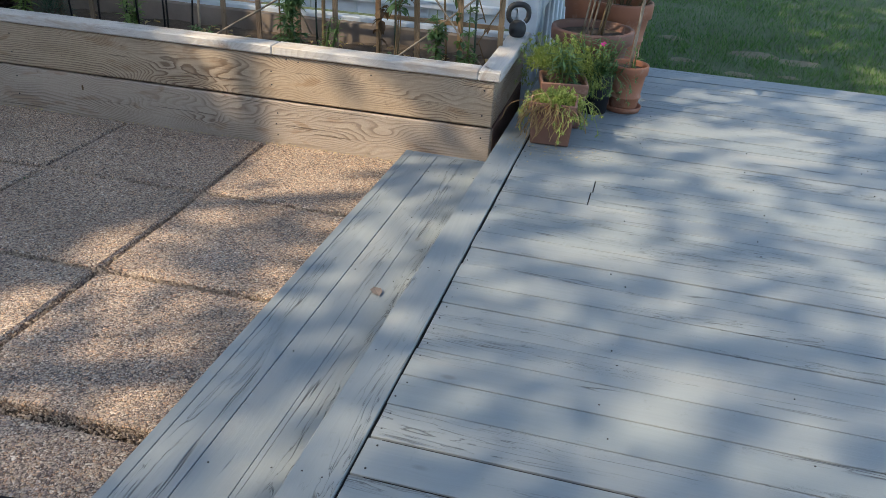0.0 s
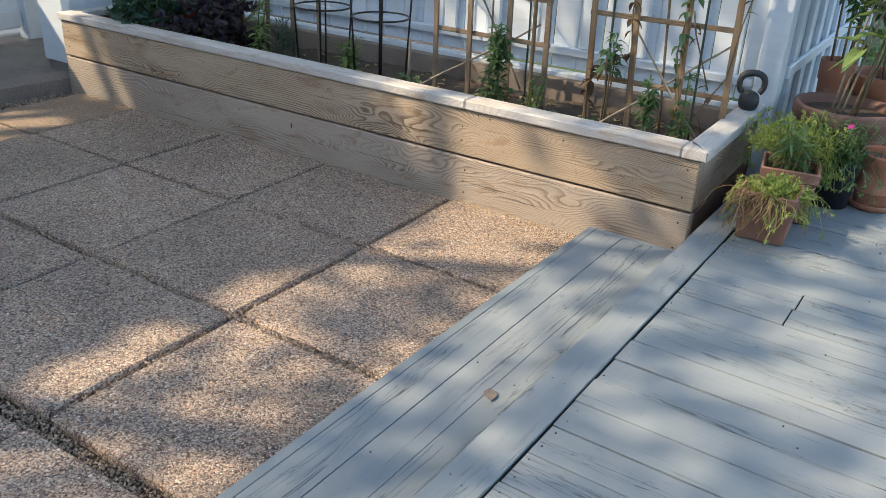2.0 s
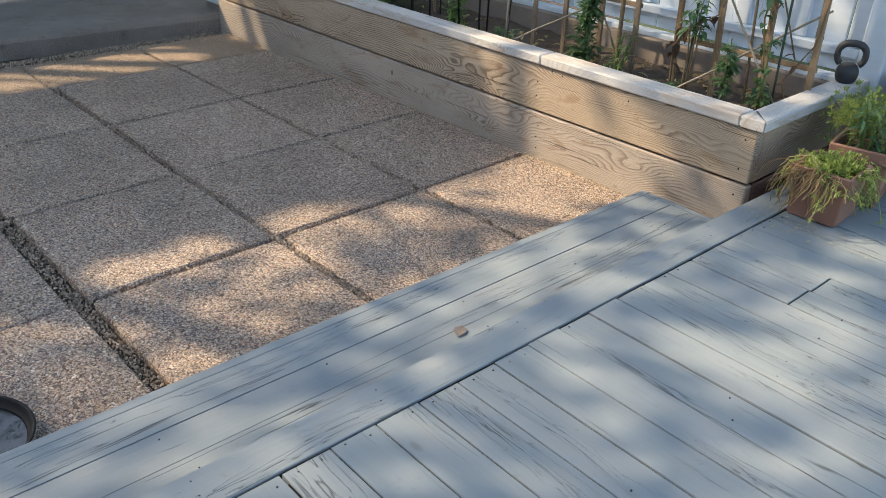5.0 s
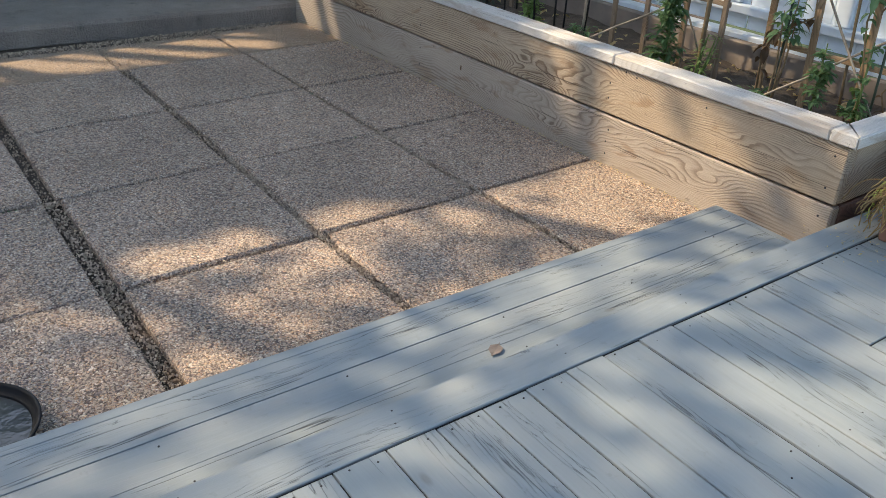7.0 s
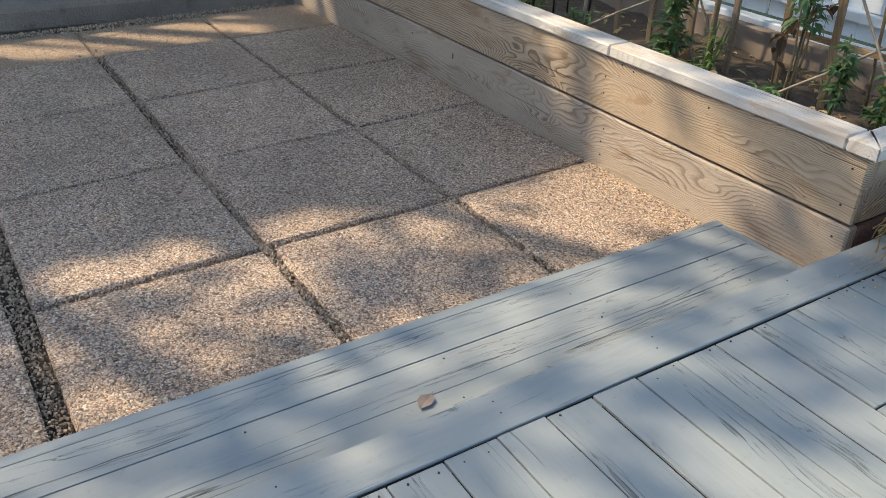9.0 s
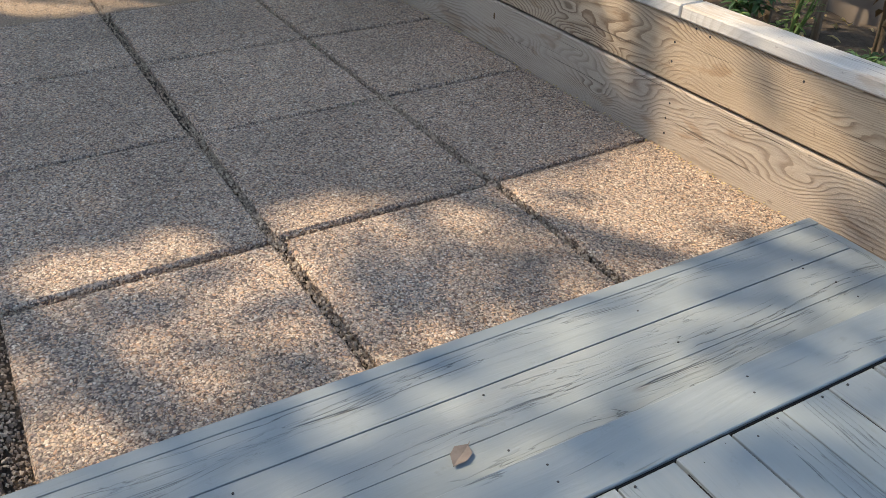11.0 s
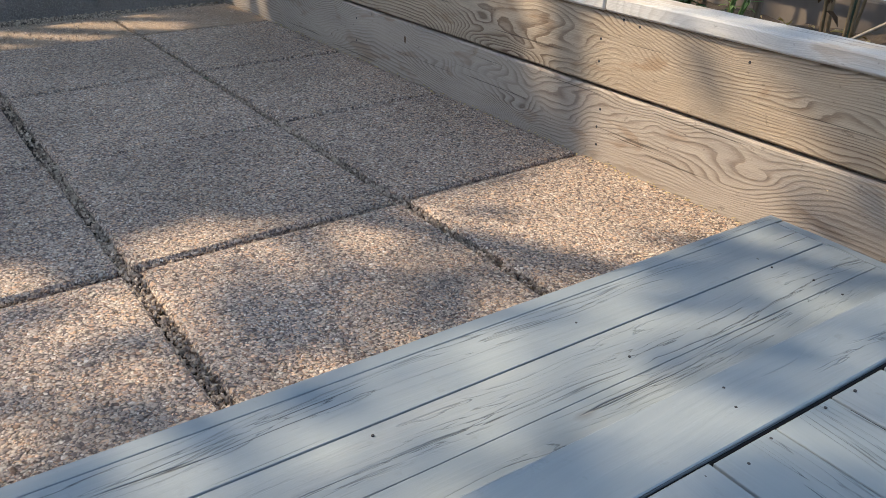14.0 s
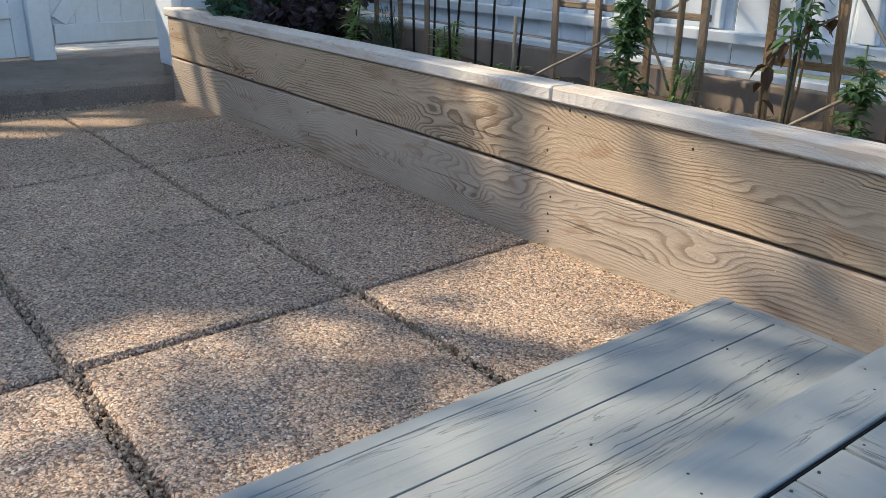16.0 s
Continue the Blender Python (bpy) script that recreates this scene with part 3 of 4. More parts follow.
        sf.append((a, a + 1, a + NX + 2, a + NX + 1))
raw_part("soil", sv, sf, SOIL, planter, "dark crumbly garden soil", True)

# ---- white fences and gate ----
FY = 1.965
fence = thing("fence_back", (0, 0, 0), "white painted board fence behind the raised bed", "fence", kind="structure")
x = -3.3
while x < 0.86:
    w = 0.086 + rnd.uniform(-0.004, 0.004)
    front = round((x + 3.3) / 0.118) % 2
    block("board", (x, FY + 0.012, 0.40), (x + w + 0.028, FY + 0.026, 1.75), WHITE, fence, 0.003, along="z")
    if front:
        block("batten", (x + 0.02, FY - 0.012, 0.50), (x + 0.02 + 0.062, FY + 0.0115, 1.72), WHITE, fence, 0.003, along="z")
    x += 0.118
block("rail", (-3.3, FY - 0.030, 0.462), (0.90, FY + 0.0115, 0.497), WHITE, fence, 0.004)
block("rail", (-3.3, FY - 0.030, 1.30), (0.90, FY - 0.0125, 1.36), WHITE, fence, 0.004)
block("sill", (-3.3, FY - 0.045, 0.348), (0.93, FY + 0.011, 0.392), WHITE, fence, 0.005)
block("skirting", (-3.3, FY - 0.02, -0.03), (0.93, FY + 0.02, 0.347), SKIRT, fence, 0.004)
block("post", (0.905, FY - 0.045, -0.03), (1.0, FY + 0.05, 1.8), WHITE, fence, 0.006, along="z")

side = thing("fence_side", (0, 0, 0), "white painted board wall running back beside the pots", "fence", kind="structure")
y = FY + 0.06
k = 0
while y < 4.6:
    block("board", (0.955, y, 0.0), (0.972, y + 0.112, 1.75), WHITE, side, 0.003, along="z")
    if k % 2:
        block("batten", (0.9725, y + 0.02, 0.02), (0.994, y + 0.085, 1.72), WHITE, side, 0.003, along="z")
    y += 0.115
    k += 1
block("rail", (0.9945, FY + 0.06, 0.50), (1.012, 4.6, 0.55), WHITE, side, 0.004, along="y")

# end post beside the raised bed
end_post = thing("end_panel", (0, 0, 0), "white painted panel standing at the raised bed's end", "fence panel")
block("board", (-2.71, 1.21, 0.125), (-2.49, 1.26, 1.25), WHITE, end_post, 0.004, along="z")
block("board", (-2.56, 1.262, 0.125), (-2.50, 1.93, 1.25), WHITE, end_post, 0.004, along="z")
block("foot", (-2.69, 1.215, 0.0), (-2.52, 1.255, 0.1245), CONCRETE, end_post, 0.004)

GX = -3.42
gate_fence = thing("fence_gate_side", (0, 0, 0), "white board fence either side of the garden gate", "fence", kind="structure")
for y in [-2.6 + 0.15 * i for i in range(22)]:
    block("board", (GX - 0.03, y, 0.10), (GX - 0.01, y + 0.1495, 1.24), WHITE, gate_fence, 0.003, along="z")
block("board", (GX - 0.03, 0.702, 0.10), (GX - 0.01, 0.774, 1.24), WHITE, gate_fence, 0.003, along="z")
block("rail", (GX - 0.009, -2.6, 0.30), (GX + 0.02, 0.70, 0.38), WHITE, gate_fence, 0.004, along="y")
block("post", (GX - 0.06, 0.775, 0.08), (GX + 0.05, 0.89, 1.27), WHITE, gate_fence, 0.006, along="z")
block("post", (GX - 0.06, 1.535, 0.08), (GX + 0.05, 1.65, 1.27), WHITE, gate_fence, 0.006, along="z")
for y in (1.66, 1.81):
    block("board", (GX - 0.03, y, 0.10), (GX - 0.01, y + 0.1495, 1.24), WHITE, gate_fence, 0.003, along="z")
gate = thing("gate", (0, 0, 0), "closed white ledged and braced garden gate", "gate")
for i in range(5):
    y = 0.90 + 0.126 * i
    block("board", (GX - 0.03, y, 0.150), (GX - 0.012, y + 0.1255, 1.22), WHITE, gate, 0.004, along="z")
block("ledge", (GX - 0.0115, 0.905, 0.160), (GX + 0.012, 1.525, 0.262), WHITE, gate, 0.004, along="y")
block("ledge", (GX - 0.0115, 0.905, 1.03), (GX + 0.012, 1.525, 1.13), WHITE, gate, 0.004, along="y")
brace = block("brace", (-0.46, -0.045, -0.0115), (0.46, 0.045, 0.0115), WHITE, gate, 0.004)
brace.matrix_basis = pose(GX, 1.215, 0.645, 90, -53, 90)
walkway = thing("walkway", (0, 0, 0), "pale slatted boardwalk beyond the gate", "walkway", kind="structure")
for i in range(4):
    block("slat", (GX - 0.22 - 0.105 * i, 0.2, 0.06), (GX - 0.13 - 0.105 * i, 2.4, 0.10), TIMBER_CAP, walkway, 0.004, along="y")

block("low_wall", (GX - 0.75, 0.2, -0.03), (GX - 0.62, 2.4, 0.42), WHITE, walkway, 0.006, along="y")

# ---- the house behind the camera ----
house = thing("house_wall", (0, -4.85, 0), "plain sand-coloured house wall closing the yard", "wall", kind="structure")
block("wall", (-7, -0.2, -0.03), (7, 0.0, 2.7), plain_material("sand_plaster", (0.42, 0.36, 0.29), 0.9, 0, 0.2, 3), house, 0.01)
block("eave", (-7.2, -0.6, 2.702), (7.2, 0.35, 2.80), SKIRT, house, 0.01)

# ---- patio slabs ----
patio = thing("pavement", (0, 0, 0), "exposed-aggregate concrete slabs with gravel joints", "pavement", kind="structure")
XJ = [(0.655, 0.0), (0.004, 0.020), (-0.643, 0.017), (-1.288, 0.017), (-1.925, 0.02), (-2.385, 0.02)]
YJ = [(1.172, 0.012), (0.612, 0.022), (-0.003, 0.030), (-0.628, 0.050), (-1.262, 0.045), (-1.89, 0.04), (-2.52, 0.03), (-3.15, 0.03), (-3.78, 0.03), (-4.4, 0.03)]
for i in range(len(XJ) - 1):
    for j in range(len(YJ) - 1):
        x1, x0 = XJ[i][0] - XJ[i][1] / 2, XJ[i + 1][0] + XJ[i + 1][1] / 2
        y1, y0 = YJ[j][0] - YJ[j][1] / 2, YJ[j + 1][0] + YJ[j + 1][1] / 2
        if i == len(XJ) - 2:
            y0, y1 = y0 - YJ[j + 1][1] * 0.35, y1 + YJ[j][1] * 0.35 * (j > 0)
        bm = chamfered(x1 - x0, y1 - y0, 0.05, 0.006)
        bmesh.ops.subdivide_edges(bm, edges=[e for e in bm.edges if e.calc_length() > 0.3], cuts=5)
        for v in bm.verts:
            w = 0.003 * noise.noise_vector(v.co * 9 + Vector((i * 7, j * 5, 0)))
            v.co += Vector((w.x, w.y, 0))
        far = i == len(XJ) - 2
        ob = part("slab", bm, AGGREGATE_DIRTY if far else AGGREGATE, patio, "slab dusted with brown dirt" if far else "")
        dz = rnd.uniform(-0.004, 0.003) - 0.006 * far
        ob.matrix_basis = pose((x0 + x1) / 2 + rnd.uniform(-0.004, 0.004), (y0 + y1) / 2 + rnd.uniform(-0.004, 0.004), -0.025 + dz, rnd.uniform(-0.3, 0.3), rnd.uniform(-0.3, 0.3), rnd.uniform(-0.5, 0.5))

# gravel in the joints
ICO = [Vector(v).normalized() for v in ((1, 0, 0), (-1, 0, 0), (0, 1, 0), (0, -1, 0), (0, 0, 1), (0, 0, -1))]
ICOF = ((0, 2, 4), (2, 1, 4), (1, 3, 4), (3, 0, 4), (2, 0, 5), (1, 2, 5), (3, 1, 5), (0, 3, 5))


def pebble(verts, faces, at, size):
    b = len(verts)
    sq = rand_dir()
    m = Euler((rnd.uniform(0, 6), rnd.uniform(0, 6), rnd.uniform(0, 6))).to_matrix()
    sc = Vector((size * rnd.uniform(0.7, 1.2), size * rnd.uniform(0.7, 1.2), size * rnd.uniform(0.5, 0.9)))
    for v in ICO:
        w = Vector((v.x * sc.x, v.y * sc.y, v.z * sc.z)) * rnd.uniform(0.85, 1.2)
        verts.append(Vector(at) + m @ w)
    faces.extend(tuple(b + k for k in f) for f in ICOF)


jv, jf = [], []
for yc, w in YJ[:6]:
    up = 0.009 if w < 0.035 else 0.0
    for i in range(int((1900 if up == 0 else 3600) * w / 0.04)):
        x = rnd.uniform(-2.5, 0.62) if rnd.random() < 0.5 else rnd.uniform(-0.7, 0.62)
        pebble(jv, jf, (x, yc + rnd.gauss(0, w * 0.33), rnd.uniform(-0.027, -0.013) + up), rnd.uniform(0.0022, 0.0055))
for xc, w in XJ[1:]:
    for i in range(2000):
        y = rnd.uniform(-1.9, 1.16)
        pebble(jv, jf, (xc + rnd.gauss(0, w * 0.36), y, rnd.uniform(-0.022, -0.007)), rnd.uniform(0.0022, 0.005))
for i in range(700):
    xc = rnd.uniform(-2.4, 0.6)
    pebble(jv, jf, (xc, rnd.uniform(-1.2, 1.15), 0.001), rnd.uniform(0.0018, 0.004))
for i in range(2600):
    y = rnd.uniform(-1.5, 1.15)
    pebble(jv, jf, (-2.49 + abs(rnd.gauss(0, 0.06 + 0.05 * (y > 0.7))), y, -0.012), rnd.uniform(0.003, 0.007))
for i in range(1500):
    y = rnd.uniform(-1.2, 1.15)
    pebble(jv, jf, (rnd.uniform(-2.40, -1.93), y, -0.005), rnd.uniform(0.002, 0.0045))
gravel = tagged(new("gravel", mesh_of("gravel", jv, jf, [PEBBLE])), "small brown and grey gravel loose in the slab joints", "gravel", kind="stuff")

# ---- black water pan ----
pan = thing("water_pan", (0.449, -1.055, 0.0), "round black rubber pan of water on the slabs", "pan")
v, f = lathe([(0.0, 0.001), (0.128, 0.001), (0.134, 0.004), (0.146, 0.044), (0.153, 0.047), (0.1545, 0.0495), (0.152, 0.052), (0.1485, 0.051), (0.1445, 0.046), (0.1405, 0.034), (0.1355, 0.033), (0.1345, 0.031), (0.130, 0.012), (0.0, 0.008)], 64, False)
raw_part("tub", v, f, PAN, pan, smooth=True)
v, f = lathe([(0.0, 0.028), (0.1328, 0.028)], 64, False)
raw_part("water", v, f, WATER, pan, "still dark water")

# ---- fallen leaf on the step ----
v, f = [], []
leaf(v, f, (0, 0, 0.0015), (1, 0, 0.01), (0, 0, 1), 0.053, 0.036, 0.08, -0.03)
tube(v, f, [(-0.006, 0.001, 0.0012), (0.052, 0, 0.0022)], 0.0008, 5)
dead_leaf = new("fallen_leaf", mesh_of("fallen_leaf", v, f, [plain_material("dry_brown_leaf", (0.20, 0.165, 0.145), 0.7, 0, 0.3, 60)]))
dead_leaf.matrix_world = pose(0.860, -0.004, STEP_Z + 0.001, 0, 0, -56)
tagged(dead_leaf, "dry curled brown leaf lying on the painted step", "leaf")

# ---- kettlebell ----
bell = thing("kettlebell", (0.928, 1.80, CAP1), "black cast-iron kettlebell standing on the bed's cap", "kettlebell", rz=22)
v, f = lathe([(0.0, 0.0), (0.024, 0.0), (0.031, 0.004), (0.037, 0.018), (0.0385, 0.034), (0.036, 0.050), (0.028, 0.063), (0.015, 0.070), (0.0, 0.071)], 32, False)
raw_part("bell", v, f, IRON, bell, smooth=True)
v, f = [], []
pts = []
for i in range(21):
    a = radians(-52 + 284 * i / 20)
    pts.append((0.0455 * math.copysign(abs(math.cos(a)) ** 0.8, math.cos(a)), 0, 0.098 + 0.041 * math.copysign(abs(math.sin(a)) ** 0.85, math.sin(a))))
tube(v, f, pts, [0.0125 if 5 < i < 15 else 0.0110 for i in range(21)], 12)
raw_part("handle", v, f, IRON, bell, smooth=True)


# ---- trellises ----
def trellis(at, xs, bottoms, tops, bars, label, wood=TRELLIS):
    """Wooden lattice: laths at xs, crossbars at heights, pushed into the soil."""
    t = thing("trellis", at, label, "trellis", "trellises in the raised bed")
    for (x0, x1), zb, zt in zip(xs, bottoms, tops):
        L = math.hypot(x1 - x0, zt - zb)
        ob = part("lath", chamfered(L, 0.012, 0.023, 0.002), wood, t)
        ob.matrix_basis = pose((x0 + x1) / 2, rnd.uniform(-0.002, 0.002), (zb + zt) / 2, 0, -math.degrees(math.atan2(zt - zb, x1 - x0)), 0)
    for x0, x1, z in bars:
        ob = part("crossbar", chamfered(x1 - x0, 0.010, 0.019, 0.002), wood, t)
        ob.matrix_basis = pose((x0 + x1) / 2, 0.0125, z, 0, rnd.uniform(-0.7, 0.7), 0)
    return t


trellis((0, 1.60, 0), [(0.356, 0.312), (0.532, 0.478), (0.720, 0.680), (0.892, 0.868)], [0.25] * 4, [1.55] * 4,
        [(0.33, 0.90, 0.478), (0.32, 0.89, 0.722), (0.31, 0.88, 0.98), (0.31, 0.88, 1.25)], "tan softwood lattice trellis pushed into the soil")
trellis((0, 1.615, 0), [(-0.388, -0.405), (-0.216, -0.236), (-0.025, -0.05), (0.150, 0.125)], [0.25] * 4, [1.5] * 4,
        [(-0.40, 0.155, 0.56), (-0.41, 0.15, 0.735), (-0.41, 0.14, 0.99)], "greyed softwood lattice trellis pushed into the soil", TRELLIS_GREY)
trellis((0, 1.66, 0), [(-1.62, -1.63), (-1.44, -1.455), (-1.27, -1.29), (-1.10, -1.12)], [0.25] * 4, [1.45] * 4,
        [(-1.64, -1.10, 0.62), (-1.64, -1.11, 0.86), (-1.65, -1.12, 1.1)], "small softwood lattice trellis among the kale", TRELLIS_GREY)


# ---- tomato cages ----
def tomato_cage(at, r, label):
    c = thing("tomato_cage", at, label, "tomato cage", "black wire cages")
    for i in range(4):
        a = radians(35 + 90 * i)
        v, f = [], []
        tube(v, f, [(0.80 * r * math.cos(a), 0.80 * r * math.sin(a), -0.06), (1.25 * r * math.cos(a), 1.25 * r * math.sin(a), 1.0)], 0.0045, 7)
        raw_part("leg", v, f, BLACK_WIRE, c, smooth=True)
    for z, rr in ((0.295, 0.93 * r), (0.56, 1.06 * r), (0.85, 1.18 * r)):
        v, f = [], []
        tube(v, f, [(rr * math.cos(radians(i * 10)), rr * math.sin(radians(i * 10)), z) for i in range(37)], 0.0045, 6, False)
        raw_part("ring", v, f, BLACK_WIRE, c, smooth=True)
    return c


tomato_cage((-1.0, 1.57, 0.285), 0.140, "black wire tomato cage standing by the fence")
tomato_cage((-0.645, 1.55, 0.285), 0.136, "black wire tomato cage round a pepper plant")


# ---- stakes and canes in the bed ----
def stake(p0, p1, r, material, label, name="stake", category="stake"):
    v, f = [], []
    p0, p1 = Vector(p0), Vector(p1)
    n = 6
    tube(v, f, [p0.lerp(p1, i / n) + 0.004 * noise.noise_vector(p0 * 3 + Vector((i, 0, 0))) for i in range(n + 1)], r, 8)
    return tagged(new(name, mesh_of(name, v, f, [material], True)), label, category, "stakes in the raised bed")


stake((0.44, 1.56, 0.25), (0.42, 1.57, 1.4), 0.005, GREEN_WIRE, "thin green plastic-coated garden stake")
stake((0.655, 1.63, 0.25), (0.58, 1.63, 1.3), 0.005, STEM, "thin weathered brown garden cane")
stake((0.79, 1.56, 0.25), (0.77, 1.56, 1.35), 0.0045, GREEN_WIRE, "thin green plastic-coated garden stake")
stake((-0.13, 1.66, 0.25), (-0.17, 1.68, 1.3), 0.004, STEM, "thin weathered brown garden cane")
stake((0.045, 1.66, 0.25), (0.02, 1.66, 1.3), 0.004, GREEN_WIRE, "thin green plastic-coated garden stake")
stake((-0.46, 1.42, 0.28), (0.06, 1.72, 0.62), 0.0042, CANE, "grey leaning cane across the trellis", "cane", "cane")
stake((-0.22, 1.66, 0.75), (0.0, 1.70, 0.34), 0.0042, CANE, "grey leaning cane across the trellis", "cane", "cane")
stake((0.42, 1.45, 0.30), (0.86, 1.72, 0.66), 0.0042, CANE, "pale leaning cane across the trellis", "cane", "cane")
stake((0.47, 1.66, 0.70), (0.85, 1.52, 0.31), 0.0042, CANE, "pale leaning cane across the trellis", "cane", "cane")
stake((-1.66, 1.5, 0.28), (-1.18, 1.72, 0.80), 0.007, STEM, "dark leaning cane behind the kale", "cane", "cane")
stake((-0.45, 1.5, 0.27), (-0.45, 1.5, 0.52), 0.006, CANE, "short bamboo cane by a seedling", "cane", "cane")
stake((0.12, 1.55, 0.27), (0.10, 1.56, 1.1), 0.009, STEM, "stout brown stake beside the herbs")


# ---- plants ----
def stemmed(name, at, label, height, spread, stems, leaves, size, mat, stem_mat=None, width=0.42, top=0.0, droop=0.4, lean=(0, 0), group="plants in the raised bed", category="plant"):
    """An upright plant: stems with leaves set round them from near the ground to the tip."""
    p = thing(name, at, label, category, group)
    sv, sf, v, f = [], [], [], []
    for s in range(stems):
        d = rand_dir(-0.1, 0.1)
        b = Vector((d.x, d.y, 0)) * spread * (0.15 if stems > 1 else 0)
        tip = Vector((d.x * spread * rnd.uniform(0.3, 1) + lean[0], d.y * spread * rnd.uniform(0.3, 1) + lean[1], height * rnd.uniform(0.7, 1)))
        if stems == 1:
            tip = Vector((lean[0], lean[1], height))
        mid = b.lerp(tip, 0.5) + Vector((rnd.uniform(-1, 1), rnd.uniform(-1, 1), 0.2)) * spread * 0.15
        path = [b + Vector((0, 0, -0.03)), b.lerp(mid, 0.5), mid, mid.lerp(tip, 0.5), tip]
        tube(sv, sf, path, [0.0045, 0.004, 0.0035, 0.003, 0.0015], 6)
        for k in range(leaves // stems):
            u = top + (1 - top) * rnd.random() ** 0.8
            i = min(int(u * 4), 3)
            at_ = path[i].lerp(path[i + 1], u * 4 - i)
            out = rand_dir(-0.25, 0.55)
            L = size * rnd.uniform(0.55, 1.15) * (1.1 - 0.45 * u)
            leaf(v, f, at_ + Vector((out.x, out.y, 0)) * 0.006, out, (0, 0, 1), L, L * width, 0.18, droop * rnd.uniform(0.3, 1.3))
    raw_part("stem", sv, sf, stem_mat or GREEN_STEM, p, smooth=True)
    raw_part("foliage", v, f, mat, p)
    return p


def bushy(name, at, label, height, foot, top, leaves, size, mat, width=0.45):
    """A dense upright herb, widest near its foot: many side shoots with leaves at their ends."""
    p = thing(name, at, label, "plant", "plants in the raised bed")
    sv, sf, v, f = [], [], [], []
    tube(sv, sf, [(0, 0, -0.03), (0.004, 0, height * 0.5), (0, 0.004, height)], [0.006, 0.004, 0.002], 6)
    for i in range(leaves // 7):
        u = rnd.random() ** 0.85
        d = rand_dir(0.0, 0.5)
        r = (foot + (top - foot) * u) * rnd.uniform(0.35, 1.0)
        base = Vector((0, 0, height * u * 0.92))
        tip = base + Vector((d.x * r, d.y * r, 0.25 * r + 0.01))
        tube(sv, sf, [base, tip], [0.002, 0.001], 4)
        for k in range(7):
            o = rand_dir(-0.3, 0.5) + Vector((d.x, d.y, 0.1)) * 0.5
            L = size * rnd.uniform(0.55, 1.1)
            leaf(v, f, base.lerp(tip, rnd.uniform(0.5, 1.0)), o, (0, 0, 1), L, L * width, 0.2, rnd.uniform(0.1, 0.6))
    raw_part("stem", sv, sf, GREEN_STEM, p, smooth=True)
    raw_part("foliage", v, f, mat, p)
    return p


bushy("herb_plant", (-0.02, 1.52, 0.285), "tall bushy green basil-like herb", 0.36, 0.085, 0.03, 620, 0.042, LEAF_HERB)
bushy("pepper_plant", (0.64, 1.47, 0.285), "green bushy pepper plant against the trellis", 0.27, 0.06, 0.03, 250, 0.034, LEAF_HERB)
bushy("pepper_plant", (0.77, 1.50, 0.285), "thin pepper plant tied to the trellis", 0.30, 0.04, 0.03, 130, 0.034, LEAF_HERB)
stemmed("herb_plant", (-0.78, 1.50, 0.285), "pale green young pepper plant inside a cage", 0.22, 0.05, 4, 150, 0.055, LEAF_PALE)
stemmed("herb_plant", (-0.42, 1.46, 0.285), "small green seedling beside a cane", 0.13, 0.045, 3, 80, 0.045, LEAF_HERB)
stemmed("herb_plant", (-1.34, 1.47, 0.285), "tall pale green leafy stem in the bed", 0.36, 0.03, 3, 130, 0.06, LEAF_PALE, lean=(0.06, 0))
stemmed("herb_plant", (0.08, 1.45, 0.285), "low spreading grey-green herb", 0.06, 0.16, 9, 170, 0.055, LEAF_PALE, droop=0.2)
stemmed("herb_plant", (0.15, 1.50, 0.285), "wispy grey-green herb beside a stake", 0.22, 0.05, 4, 70, 0.05, LEAF_PALE, width=0.2, top=0.2, lean=(0.03, 0))
stemmed("pepper_plant", (0.40, 1.50, 0.285), "low dark green seedlings under the trellis", 0.06, 0.10, 6, 70, 0.05, LEAF_HERB)

# bushy dill behind the pale stem
dill = thing("dill_plant", (-1.28, 1.60, 0.285), "feathery dark green dill bush", "plant", "plants in the raised bed")
v, f = [], []
for i in range(900):
    d = rand_dir(0.1, 1.0)
    p = Vector((d.x * 0.10, d.y * 0.09, d.z * 0.19)) * rnd.uniform(0.35, 1.0)
    leaf(v, f, p, d + rand_dir() * 0.5, (0, 0, 1), 0.035, 0.004, 0, 0.3)
raw_part("foliage", v, f, LEAF_KALE, dill)


def kale(at, label, mat, n, size):
    """Curly kale: ruffled leaves fanning from a stalk."""
    k = thing("kale_plant", at, label, "kale", "plants in the raised bed")
    sv, sf, v, f = [], [], [], []
    tube(sv, sf, [(0, 0, -0.03), (0, 0, 0.12)], [0.014, 0.010], 8)
    for i in range(n):
        d = rand_dir(0.05, 0.95)
        L = size * rnd.uniform(0.7, 1.1)
        base = Vector((0, 0, rnd.uniform(0.04, 0.12)))
        tip = base + d * L
        tube(sv, sf, [base, base.lerp(tip, 0.55), tip - Vector((0, 0, L * 0.15))], [0.005, 0.004, 0.002], 5)
        side = d.cross(Vector((0, 0, 1))).normalized()
        for j in range(26):
            u = rnd.uniform(0.35, 1.0)
            s = rnd.choice((-1, 1))
            at_ = base.lerp(tip, u) - Vector((0, 0, L * 0.15 * u * u))
            if at[1] + at_.y < 1.225 and at[2] + at_.z < 0.46:
                continue
            leaf(v, f, at_ + side * s * 0.02 * rnd.random(), side * s + d * 0.5 + rand_dir() * 0.8, rand_dir(), 0.045 * rnd.uniform(0.6, 1.2), 0.042, 0.4, rnd.uniform(-0.5, 0.8))
    raw_part("stalk", sv, sf, GREEN_STEM, k, smooth=True)
    raw_part("foliage", v, f, mat, k)
